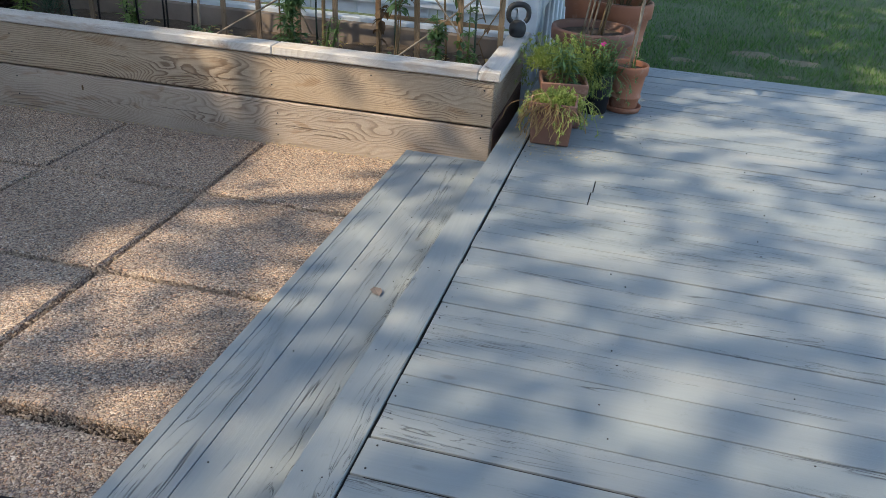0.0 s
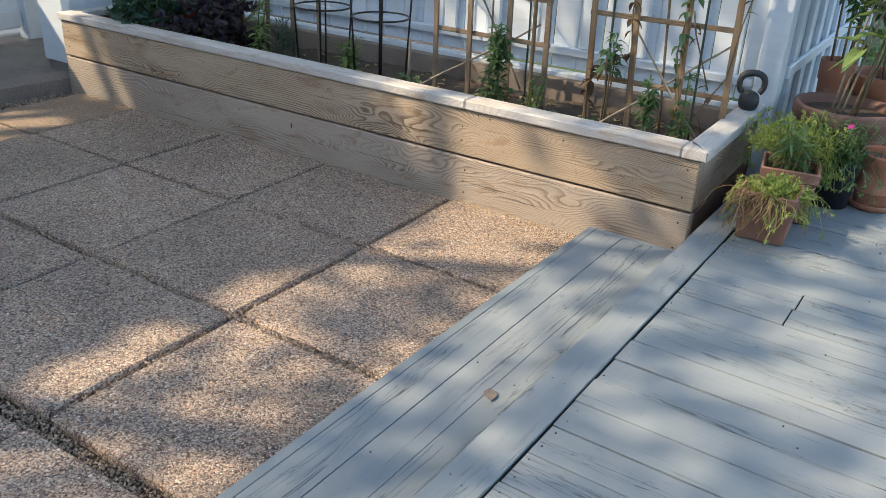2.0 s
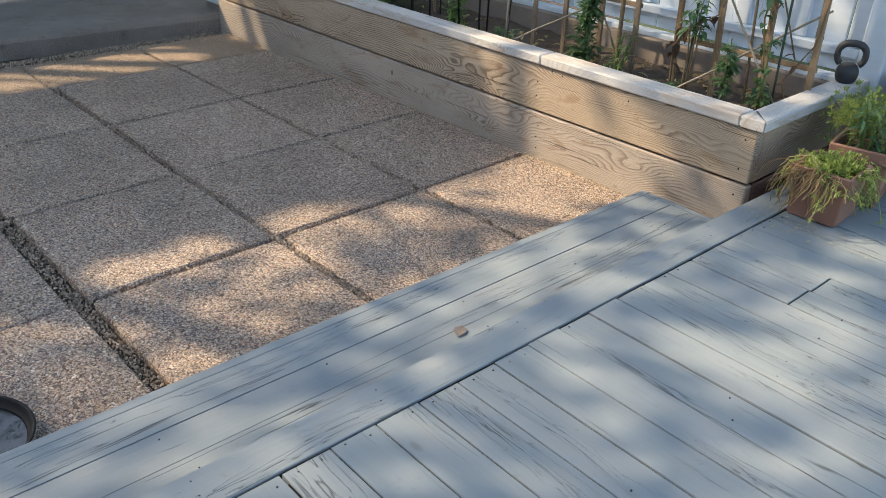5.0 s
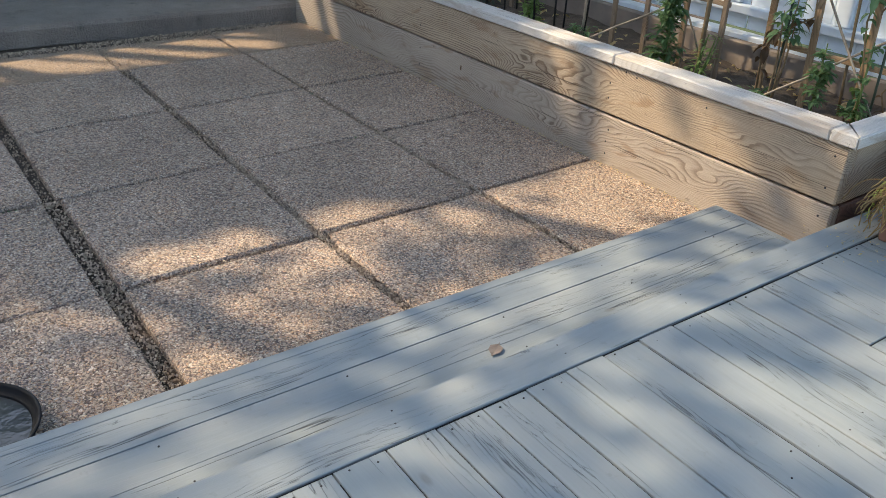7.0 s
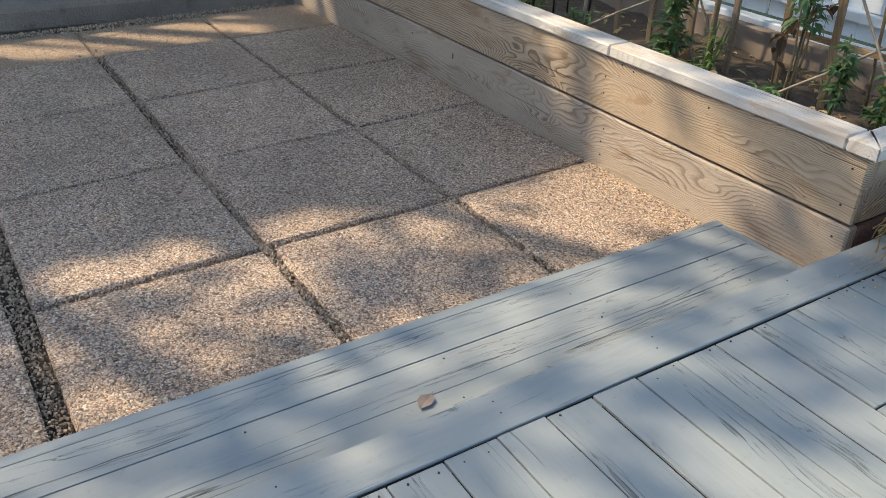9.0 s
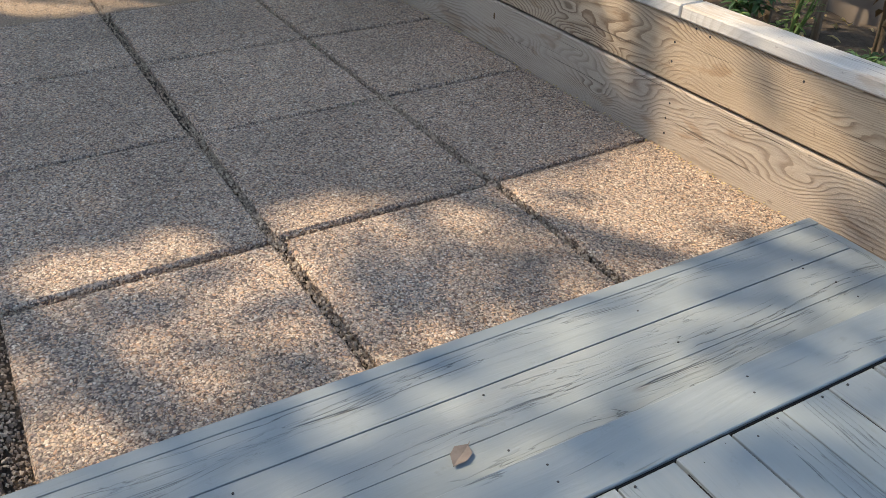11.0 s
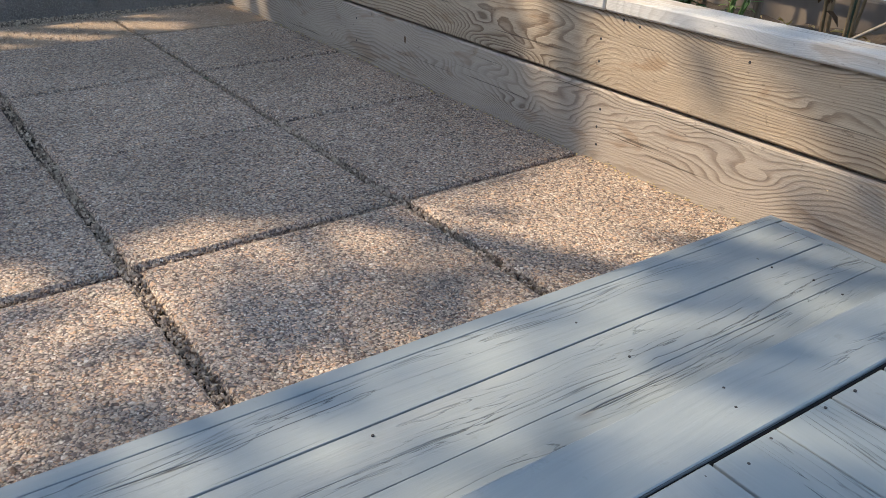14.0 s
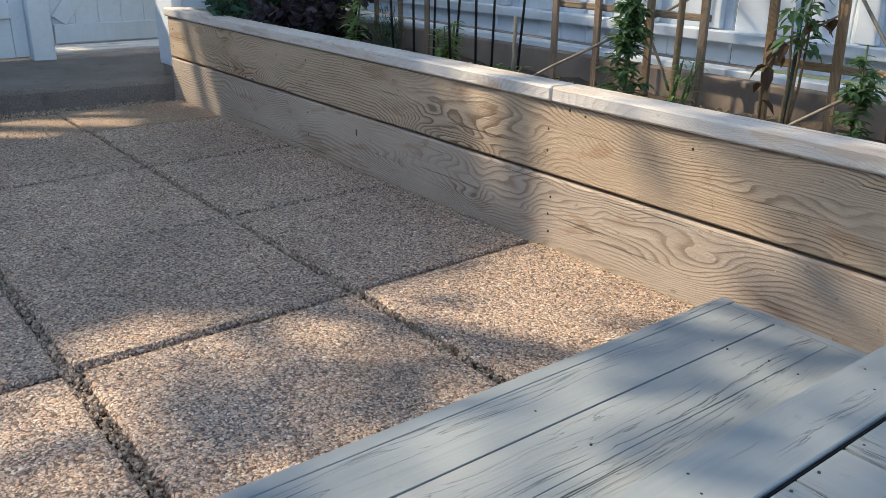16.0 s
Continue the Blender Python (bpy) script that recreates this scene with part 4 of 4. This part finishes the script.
    return k


kale((-2.02, 1.44, 0.285), "large curly blue-green kale hanging over the cap", LEAF_KALE, 34, 0.31)
kale((-1.68, 1.48, 0.285), "dark purple curly kale in the bed", LEAF_PURPLE, 30, 0.29)

# bare twiggy plant and a red pot behind the kale
twig = thing("dry_twigs", (-2.29, 1.60, 0.285), "bundle of dry dark twigs at the bed's end", "twigs")
v, f = [], []
for i in range(9):
    d = rand_dir(0.75, 1)
    tube(v, f, [(d.x * 0.02, d.y * 0.02, -0.02), tuple(d * 0.2), tuple(d * 0.42 + rand_dir() * 0.03)], [0.005, 0.004, 0.002], 5)
raw_part("twig", v, f, LEAF_DEAD, twig)
red_pot = thing("plastic_pot", (-2.21, 1.80, 0.29), "small red plastic pot behind the kale", "pot")
v, f = lathe([(0.0, 0.0), (0.05, 0.0), (0.065, 0.12), (0.072, 0.125), (0.072, 0.14), (0.066, 0.14), (0.06, 0.11), (0.0, 0.11)], 28, False)
raw_part("pot", v, f, RED, red_pot, smooth=True)


# vines on the right trellis
def vine(at, pts, leaves, mat, size, label):
    p = thing("climbing_vine", at, label, "vine", "plants in the raised bed")
    sv, sf, v, f = [], [], [], []
    path = [Vector(q) for q in pts]
    tube(sv, sf, path, [0.003] * len(path), 6)
    for i in range(leaves):
        u = rnd.random() * (len(path) - 1)
        k = int(u)
        q = path[k].lerp(path[k + 1], u - k)
        d = rand_dir(-0.6, 0.4)
        leaf(v, f, q, d, (0, 0, 1), size * rnd.uniform(0.6, 1.2), size * 0.55, 0.2, 0.6)
    raw_part("stem", sv, sf, STEM, p, smooth=True)
    raw_part("foliage", v, f, mat, p)
    return p


vine((0, 0, 0), [(0.86, 1.57, 0.28), (0.80, 1.58, 0.42), (0.88, 1.59, 0.56), (0.90, 1.59, 0.75), (0.93, 1.59, 0.9), (0.90, 1.59, 1.2)], 14, LEAF_DEAD, 0.035, "bare brown vine twining up the trellis edge")
vine((0, 0, 0), [(0.37, 1.57, 0.28), (0.36, 1.57, 0.45), (0.40, 1.56, 0.52), (0.52, 1.57, 0.60), (0.50, 1.58, 0.75), (0.52, 1.58, 1.0)], 26, LEAF_DEAD, 0.05, "withered brown tomato vine on the trellis")
vine((0, 0, 0), [(0.70, 1.58, 0.28), (0.73, 1.57, 0.45), (0.69, 1.58, 0.62), (0.71, 1.58, 0.80), (0.75, 1.57, 0.85), (0.72, 1.58, 1.1)], 30, LEAF_HERB, 0.05, "thin green tomato vine on the trellis")
stemmed("tomato_plant", (0.455, 1.52, 0.285), "green tomato plant with broad drooping leaves", 0.40, 0.06, 3, 66, 0.058, LEAF_HERB, STEM, width=0.55, top=0.72, droop=0.8)
vine((0, 0, 0), [(0.82, 1.6, 0.5), (0.78, 1.58, 0.62), (0.75, 1.57, 0.70), (0.73, 1.57, 0.78)], 5, LEAF_DEAD, 0.04, "curling dark tendril between the laths")


# ---- pots on the deck ----
def square_pot(at, s, h, rz, label):
    p = thing("square_pot", at, label, "pot", "terracotta pots on the deck", rz=rz)
    wv, wf = [], []
    for (r, z) in ((s * 0.86, 0.0), (s * 0.97, h * 0.78), (s * 1.04, h * 0.79), (s * 1.05, h), (s * 0.93, h), (s * 0.90, h * 0.82), (s * 0.88, h * 0.8)):
        for sx, sy in ((-1, -1), (1, -1), (1, 1), (-1, 1)):
            wv.append((sx * r / 2, sy * r / 2, z))
    for i in range(6):
        for k in range(4):
            a, b = i * 4 + k, i * 4 + (k + 1) % 4
            wf.append((a, b, b + 4, a + 4))
    wf.append((3, 2, 1, 0))
    bm = bmesh.new()
    me = mesh_of("tmp", wv, wf, [])
    bm.from_mesh(me)
    bpy.data.meshes.remove(me)
    bmesh.ops.bevel(bm, geom=bm.edges[:], offset=0.004, segments=1, affect="EDGES")
    part("body", bm, TERRACOTTA_DARK, p)
    r = s * 0.44
    raw_part("soil", [(-r, -r, h * 0.82), (r, -r, h * 0.82), (r, r, h * 0.82), (-r, r, h * 0.82)], [(0, 1, 2, 3)], SOIL, p)
    return p


def round_pot(at, r, h, label, mat=None, saucer=0.0, bands=0):
    p = thing("round_pot", at, label, "pot", "terracotta pots on the deck", rz=rnd.uniform(0, 360))
    z0 = 0.012 if saucer else 0.0
    prof = [(0.0, z0), (r * 0.66, z0), (r * 0.70, z0 + 0.01)]
    for b in range(bands):
        u = 0.25 + 0.22 * b
        rr = r * (0.70 + 0.22 * u)
        prof += [(rr, z0 + h * u), (rr + 0.005, z0 + h * (u + 0.015)), (rr + 0.005, z0 + h * (u + 0.04)), (rr + 0.001, z0 + h * (u + 0.055))]
    prof += [(r * 0.90, z0 + h * 0.78), (r * 0.985, z0 + h * 0.80), (r * 1.0, z0 + h * 0.97), (r * 0.985, z0 + h), (r * 0.90, z0 + h), (r * 0.87, z0 + h * 0.95), (r * 0.84, z0 + h * 0.87)]
    v, f = lathe(prof, 48, False)
    raw_part("body", v, f, mat or TERRACOTTA, p, smooth=True)
    v, f = lathe([(0.0, z0 + h * 0.90), (r * 0.6, z0 + h * 0.89), (r * 0.85, z0 + h * 0.88)], 32, False)
    raw_part("soil", v, f, SOIL, p)
    if saucer:
        v, f = lathe([(0.0, 0.0), (saucer * 0.9, 0.0), (saucer, 0.02), (saucer * 0.95, 0.024), (saucer * 0.86, 0.01), (0.0, 0.01)], 40, False)
        raw_part("saucer", v, f, mat or TERRACOTTA, p, smooth=True)
    return p


def trailing(at, label, rx, ry, n, drop, up, mats):
    """Fine wandering stems that end in tufts of needle leaves, mounding over a pot and spilling past its rim."""
    p = thing("trailing_plant", at, label, "plant", "potted plants on the deck")
    for name, mat, share in mats:
        v, f = [], []
        dry = name == "straw"
        for i in range(int(n * share)):
            a = rnd.uniform(0, 6.283)
            q = math.sqrt(rnd.random())
            if dry:
                a, q = rnd.gauss(-1.75, 0.5), rnd.uniform(0.8, 1.05)
            pos = Vector((rx * 0.9 * q * math.cos(a), ry * 0.9 * q * math.sin(a), 0.0))
            o = Vector((math.cos(a), math.sin(a), 0))
            go = (Vector((0, 0, 0.9)) + o * q * rnd.uniform(0.2, 1.2) + rand_dir() * 0.5).normalized()
            over = dry or q > 0.66 and rnd.random() < (0.75 if -0.9 < math.atan2(o.y, o.x) < 0.9 else 0.25)
            steps = 9 if over else 5
            L = (drop * rnd.uniform(0.4, 1.5) + up) / steps if over else up * rnd.uniform(0.45, 1.2) / steps
            pts = [pos]
            for k in range(steps):
                go = (go + rand_dir() * 0.6 + (Vector((0, 0, -0.5)) if over and k > 1 else Vector((0, 0, 0.06)))).normalized()
                if over and abs(pos.x) < rx * 1.04 and abs(pos.y) < ry * 1.04 and k > 0:
                    go = (go + o * 0.9).normalized()
                nxt = pos + go * L
                if at[2] + nxt.z < DECK_Z + 0.004:
                    nxt.z = DECK_Z + 0.004 - at[2]
                pos = nxt
                pts.append(pos)
            tube(v, f, pts, 0.0016 if dry else 0.0011, 4 if dry else 3, False)
            if dry:
                continue
            for j in range(9):
                u = rnd.uniform(0.2, 1.0) * steps
                k = min(int(u), steps - 1)
                leaf(v, f, pts[k].lerp(pts[k + 1], u - k), (pts[k + 1] - pts[k]).normalized() * 0.6 + rand_dir(), (0, 0, 1), rnd.uniform(0.008, 0.014), 0.0042, 0.15, 0.1)
            for j in range(11):
                leaf(v, f, pts[-1], go * 0.9 + rand_dir() * 1.1 + Vector((0, 0, 0.3)), (0, 0, 1), rnd.uniform(0.012, 0.021), 0.0042, 0.15, 0.05)
        raw_part(name, v, f, mat, p)
    return p


square_pot((1.180, 1.215, DECK_Z + 0.001), 0.170, 0.165, 3, "square terracotta pot overgrown with trailing sedum")
trailing((1.180, 1.215, DECK_Z + 0.140), "yellow-green trailing sedum with dry straw stems spilling over", 0.086, 0.086, 230, 0.10, 0.045, (("foliage", LEAF_SEDUM, 1.0), ("straw", LEAF_STRAW, 0.26)))
square_pot((1.185, 1.445, DECK_Z + 0.001), 0.18, 0.185, 10, "square terracotta pot standing behind the sedum pot")
trailing((1.155, 1.59, DECK_Z + 0.185), "bushy yellow-green sedum mound in a square pot", 0.105, 0.10, 330, 0.05, 0.12, (("foliage", LEAF_SEDUM, 1.0),))
stemmed("milkweed", (1.19, 1.42, DECK_Z + 0.15), "dark green leafy shoots in the square pot", 0.20, 0.07, 6, 110, 0.075, LEAF_HERB, width=0.22, droop=0.5, group="potted plants on the deck")
round_pot((1.432, 1.735, DECK_Z + 0.001), 0.086, 0.190, "medium round terracotta pot on a saucer", saucer=0.080, bands=1)
stake((1.435, 1.735, DECK_Z + 0.16), (1.462, 1.745, DECK_Z + 0.62), 0.0065, CANE, "pale bamboo cane in the round pot", "cane", "cane").pop("group")
stemmed("seedling", (1.45, 1.73, DECK_Z + 0.17), "thin green seedling beside the cane", 0.14, 0.03, 2, 14, 0.05, LEAF_PALE, width=0.2, group="potted plants on the deck")
round_pot((1.245, 1.995, DECK_Z + 0.001), 0.188, 0.285, "large old round terracotta pot", TERRACOTTA_DARK, bands=1)
round_pot((1.345, 2.355, DECK_Z + 0.001), 0.158, 0.355, "tall large round terracotta pot at the back", TERRACOTTA, bands=2)
round_pot((1.150, 2.26, DECK_Z + 0.001), 0.070, 0.40, "tall narrow terracotta pot by the wall", TERRACOTTA, bands=1)
v, f = lathe([(0.0, 0.0), (0.060, 0.0), (0.075, 0.16), (0.08, 0.17), (0.074, 0.17), (0.068, 0.145), (0.0, 0.14)], 32, False)
nursery = thing("nursery_pot", (1.305, 1.66, DECK_Z + 0.001), "dark blue-black plastic nursery pot in the shade", "pot")
raw_part("pot", v, f, plain_material("dark_blue_plastic", (0.014, 0.017, 0.026), 0.6), nursery, smooth=True)
stemmed("leafy_plant", (1.30, 1.64, DECK_Z + 0.14), "grey-green narrow-leaved plant in a nursery pot", 0.20, 0.13, 12, 300, 0.05, LEAF_HERB, width=0.25, group="potted plants on the deck")


trailing((1.33, 1.63, DECK_Z + 0.17), "dark green feathery plant spilling from the nursery pot", 0.07, 0.08, 90, 0.10, 0.06, (("foliage", LEAF_HERB, 1.0),))


def shrub(at, label, stems, height, spread, leaves, size, width, mat, lean=(0, 0)):
    p = thing("potted_shrub", at, label, "shrub", "potted plants on the deck")
    sv, sf, v, f = [], [], [], []
    for s in range(stems):
        d = rand_dir(-0.1, 0.1)
        tip = Vector((d.x * spread + lean[0], d.y * spread + lean[1], height * rnd.uniform(0.75, 1)))
        mid = tip * 0.5 + Vector((rnd.uniform(-1, 1), rnd.uniform(-1, 1), 0)) * 0.03
        b = Vector((d.x * 0.03, d.y * 0.03, -0.03))
        tube(sv, sf, [b, b.lerp(mid, 0.5), mid, mid.lerp(tip, 0.5), tip], [0.0055, 0.0046, 0.004, 0.003, 0.0015], 7)
        for t in range(6):
            u = rnd.uniform(0.35, 1)
            q = b.lerp(mid, u * 2) if u < 0.5 else mid.lerp(tip, u * 2 - 1)
            td = rand_dir(-0.1, 0.8)
            e = q + td * rnd.uniform(0.06, 0.16)
            tube(sv, sf, [q, e], [0.003, 0.0015], 5)
            for j in range(leaves):
                w = rnd.random()
                dd = rand_dir(-0.4, 0.6)
                L = size * rnd.uniform(0.6, 1.15)
                leaf(v, f, q.lerp(e, w), dd, (0, 0, 1), L, L * width, 0.2, 0.4)
    raw_part("stem", sv, sf, STEM, p, smooth=True)
    raw_part("foliage", v, f, mat, p)
    return p


shrub((1.15, 2.26, DECK_Z + 0.36), "dark green citrus shrub in a tall pot", 4, 0.75, 0.12, 15, 0.058, 0.5, LEAF_CITRUS, (-0.02, -0.05))
shrub((1.345, 2.355, DECK_Z + 0.315), "glossy green citrus shrub in the largest pot", 5, 0.70, 0.17, 14, 0.07, 0.48, LEAF_CITRUS, (0.03, -0.02))
shrub((1.26, 1.97, DECK_Z + 0.25), "upright plant with long pale stems and broad leaves", 3, 0.76, 0.05, 3, 0.15, 0.42, LEAF_PALE, (0.10, 0.02))
shrub((1.43, 2.36, DECK_Z + 0.315), "yellow-green leafy shoot arching over the large pot", 3, 0.36, 0.08, 9, 0.055, 0.62, LEAF_SEDUM, (0.20, 0.04))
for i in range(3):
    stake((1.20 + 0.02 * i, 1.95, DECK_Z + 0.24), (1.29 + 0.025 * i, 1.96 + 0.03 * i, DECK_Z + 0.95 + 0.05 * i), 0.0045, CANE, "pale bamboo cane in the large old pot", "cane", "cane").pop("group")
v, f = [], []
for i in range(5):
    a = radians(72 * i)
    leaf(v, f, (0, 0, 0), (math.cos(a), math.sin(a), 0.25), (0, 0, 1), 0.014, 0.013, 0.1, 0.2)
tube(v, f, [(0, 0, -0.09), (0.005, 0, -0.04), (0, 0, 0)], 0.0012, 5)
flower = new("flower", mesh_of("flower", v, f, [FLOWER]))
flower.matrix_world = pose(1.315, 1.66, 0.452, 35, -15, 0)
tagged(flower, "single small magenta flower above the sedum", "flower")

# dry leaves and crumbs in the bed, along its foot and by the kerb
v, f = [], []
for i in range(150):
    leaf(v, f, (rnd.uniform(-0.6, 0.88) if i < 110 else rnd.uniform(-2.3, -0.6), rnd.uniform(1.27, 1.80), 0.296), rand_dir(-0.1, 0.35), (0, 0, 1), rnd.uniform(0.02, 0.055), rnd.uniform(0.012, 0.03), 0.3, 0.3)
for i in range(260):
    x = rnd.uniform(-2.4, 0.6)
    leaf(v, f, (x, 1.165 - abs(rnd.gauss(0, 0.012)), 0.003), rand_dir(-0.05, 0.3), (0, 0, 1), rnd.uniform(0.004, 0.014), rnd.uniform(0.003, 0.008), 0.2, 0.2)
for i in range(90):
    leaf(v, f, (1.18 + rnd.gauss(0, 0.13), 1.07 + rnd.gauss(0, 0.05), DECK_Z + 0.003), rand_dir(-0.05, 0.2), (0, 0, 1), rnd.uniform(0.005, 0.016), rnd.uniform(0.002, 0.005), 0.2, 0.1)
litter = tagged(new("leaf_litter", mesh_of("leaf_litter", v, f, [LEAF_DRY])), "dry brown leaf litter and crumbs", "leaf litter", kind="stuff")

# weeds in the joints
v, f = [], []
for cx, cy in ((-0.60, 0.54), (-0.60, 0.56), (-0.62, 0.50), (-1.2, 0.60), (-2.05, 0.90), (-0.64, -0.75)):
    for i in range(26):
        d = rand_dir(0.05, 0.7)
        leaf(v, f, (cx + rnd.gauss(0, 0.012), cy + rnd.gauss(0, 0.012), -0.012), d, (0, 0, 1), rnd.uniform(0.008, 0.020), 0.006, 0.1, 0.3)
weeds = tagged(new("weeds", mesh_of("weeds", v, f, [LEAF_HERB])), "tiny green weeds sprouting in the joints", "weeds", kind="stuff")

# ---- the tall tree that shades the yard ----
H = 7.0
OFF = Vector((SUN.x / -SUN.z, SUN.y / -SUN.z, 0))          # how far the shade falls per metre of height
GAPS = ((-0.09, -0.50, 0.08), (-0.08, -0.28, 0.07), (0.17, -0.11, 0.13), (0.10, 0.22, 0.09), (0.17, 0.47, 0.10), (-0.04, 0.20, 0.09), (0.35, -0.53, 0.09), (0.48, -0.60, 0.07),
        (0.25, 1.0, 0.19), (0.45, 0.85, 0.17), (0.1, 1.25, 0.2), (0.4, 1.25, 0.2), (0.7, 1.3, 0.12), (0.2, 1.42, 0.2), (0.56, 1.2, 0.13),
        (1.79, -0.20, 0.13), (1.51, 0.35, 0.09), (1.64, 0.43, 0.10), (1.29, 0.51, 0.09), (1.64, 0.69, 0.10), (1.88, 0.79, 0.11), (2.32, 0.76, 0.13), (2.20, 1.58, 0.22),
        (1.84, 1.60, 0.15), (2.0, 1.18, 0.14), (2.33, 0.46, 0.11), (1.52, 1.30, 0.12), (1.11, -0.17, 0.07), (1.28, -0.21, 0.08), (2.65, 2.2, 0.2),
        (0.88, -0.18, 0.06), (0.75, 0.34, 0.10), (1.03, 0.43, 0.09), (0.90, 0.58, 0.10), (0.99, 0.90, 0.10))


STREAKS = ((-0.085, -0.47, 0.15), (-0.075, -0.22, 0.13), (-0.05, 0.15, 0.16))


def rim(y):
    """Where the thick part of the crown ends."""
    return -0.02 - 0.35 * max(0.0, min(y, 1.5) - 1.08)


def shade(x, y):
    """How thick the crown is over a place of the yard: 0 open, 1 closed."""
    wob = 0.10 * noise.noise((x * 1.7, y * 1.7, 3))
    if x < -1.6 and y < 1.75:
        bed = 0.45 * max(0.0, y - 1.15)
        bright = y < 0.88 - 0.5 * abs(x + 2.12) or 1.13 < y
        return 0.0 if bright and x + wob * 0.2 < -1.95 + 0.1 * min(y, 0.3) + bed else 1.0
    if y > 2.3 + wob:
        return 0.26
    if any(math.hypot((x - a) / 0.12, (y - b) / (r + 0.03)) < 1 for a, b, r in STREAKS):
        return 0.0
    if x + wob * 0.5 < rim(y):
        return 1.0
    if y < -0.61 - 0.06 * x + wob and x < 1.1 and math.hypot((x - 0.08) / 0.16, (y + 0.64) / 0.10) > 1:
        return 0.95
    if 1.08 < y < 1.6 and 0.90 < x + wob * 0.4 < 1.36:
        return 0.42
    q = min(math.hypot(x - a, y - b) / r for a, b, r in GAPS)
    if q < 1:
        return 0.0
    if 0.62 < x < 1.1 and y < 0.0 and math.hypot(x - 0.72, y + 0.26) > 0.1:
        return 0.5 if y > -0.35 else 0.8
    if x < 0.62 and y < 0.62:
        return 0.40
    return 0.5 if x > 1.1 and y < 0.4 else 0.30 if x > 0.7 else 0.22


tree = thing("shade_tree", (-9.0, -5.2, -0.03), "tall broadleaved tree shading the yard", "tree")
tv, tf = [], []
tube(tv, tf, [(0, 0, 0), (0.1, 0.05, 1.5), (0.35, 0.2, 3.2), (0.9, 0.5, 4.8)], [0.30, 0.25, 0.21, 0.16], 14)
raw_part("trunk", tv, tf, BARK, tree, smooth=True)
for i in range(11):
    lv2, lf2 = [], []
    end = Vector((rnd.uniform(0.2, 6.0), rnd.uniform(-2.0, 5.0), H + rnd.uniform(-0.1, 0.5)))
    st = Vector((0.35, 0.2, 3.2)).lerp(Vector((0.9, 0.5, 4.8)), rnd.random())
    tube(lv2, lf2, [st, st.lerp(end, 0.35) + Vector((0, 0, 0.7)), st.lerp(end, 0.7) + Vector((0, 0, 0.6)), end], [0.10, 0.06, 0.035, 0.012], 8)
    raw_part("limb", lv2, lf2, BARK, tree, smooth=True)


def crown(tr, n, xs, ys, thick, scale=1.0):
    cv, cf = [], []
    base = tr.matrix_world.translation
    for i in range(n):
        gx, gy = rnd.uniform(*xs), rnd.uniform(*ys)
        s = thick(gx, gy)
        if rnd.random() > s:
            continue
        k = scale * (0.52 if scale == 1.0 and gx < -1.6 else 0.7 if s > 0.5 and gx > -0.3 and gy < 1.6 else 1.45 if s == 1.0 else 0.8 if s == 0.5 else 1.0)
        h = H + rnd.gauss(0, 0.25)
        p = Vector((gx, gy, 0)) - OFF * h + Vector((0, 0, h)) - base
        leaf(cv, cf, p, rand_dir(-0.4, 0.4), (0, 0, 1), k * rnd.uniform(0.09, 0.15), k * rnd.uniform(0.05, 0.08), 0.15, 0.3)
    raw_part("crown", cv, cf, LEAF_TREE, tr)


crown(tree, 20000, (-1.6, 4.2), (-1.6, 2.6), shade)
crown(tree, 14000, (-0.75, -0.01), (-0.75, 2.4), lambda x, y: 0.9 if rim(y) - 0.25 < x < rim(y) and shade(x, y) > 0.5 else 0.0)
crown(tree, 11000, (-2.45, -1.6), (-1.6, 1.75), shade)
crown(tree, 9000, (4.2, 5.6), (-4.6, 2.6), lambda x, y: 0.2)
crown(tree, 17000, (-2.0, 4.2), (-4.6, -1.6), lambda x, y: 0.2)
crown(tree, 2500, (-4.9, -2.85), (-2.0, 1.9), lambda x, y: 0.6, 1.8)
crown(tree, 5000, (-5.5, -2.3), (1.9, 5.0), lambda x, y: 0.5, 1.8)
lawn_tree = thing("shade_tree", (-7.5, 1.5, -0.03), "tall broadleaved tree shading the lawn", "tree")
tv, tf = [], []
tube(tv, tf, [(0, 0, 0), (0.1, 0.05, 1.8), (0.5, 0.3, 4.0), (1.8, 0.9, H)], [0.28, 0.24, 0.18, 0.05], 14)
raw_part("trunk", tv, tf, BARK, lawn_tree, smooth=True)
for i in range(7):
    lv2, lf2 = [], []
    end = Vector((rnd.uniform(1.5, 7.0), rnd.uniform(-1.5, 5.0), H + rnd.uniform(-0.1, 0.5)))
    tube(lv2, lf2, [(0.5, 0.3, 4.0), Vector((0.5, 0.3, 4.0)).lerp(end, 0.5) + Vector((0, 0, 0.7)), end], [0.10, 0.05, 0.012], 8)
    raw_part("limb", lv2, lf2, BARK, lawn_tree, smooth=True)
crown(lawn_tree, 9000, (0.0, 8.0), (2.6, 10.0), lambda x, y: 0.55, 2.4)
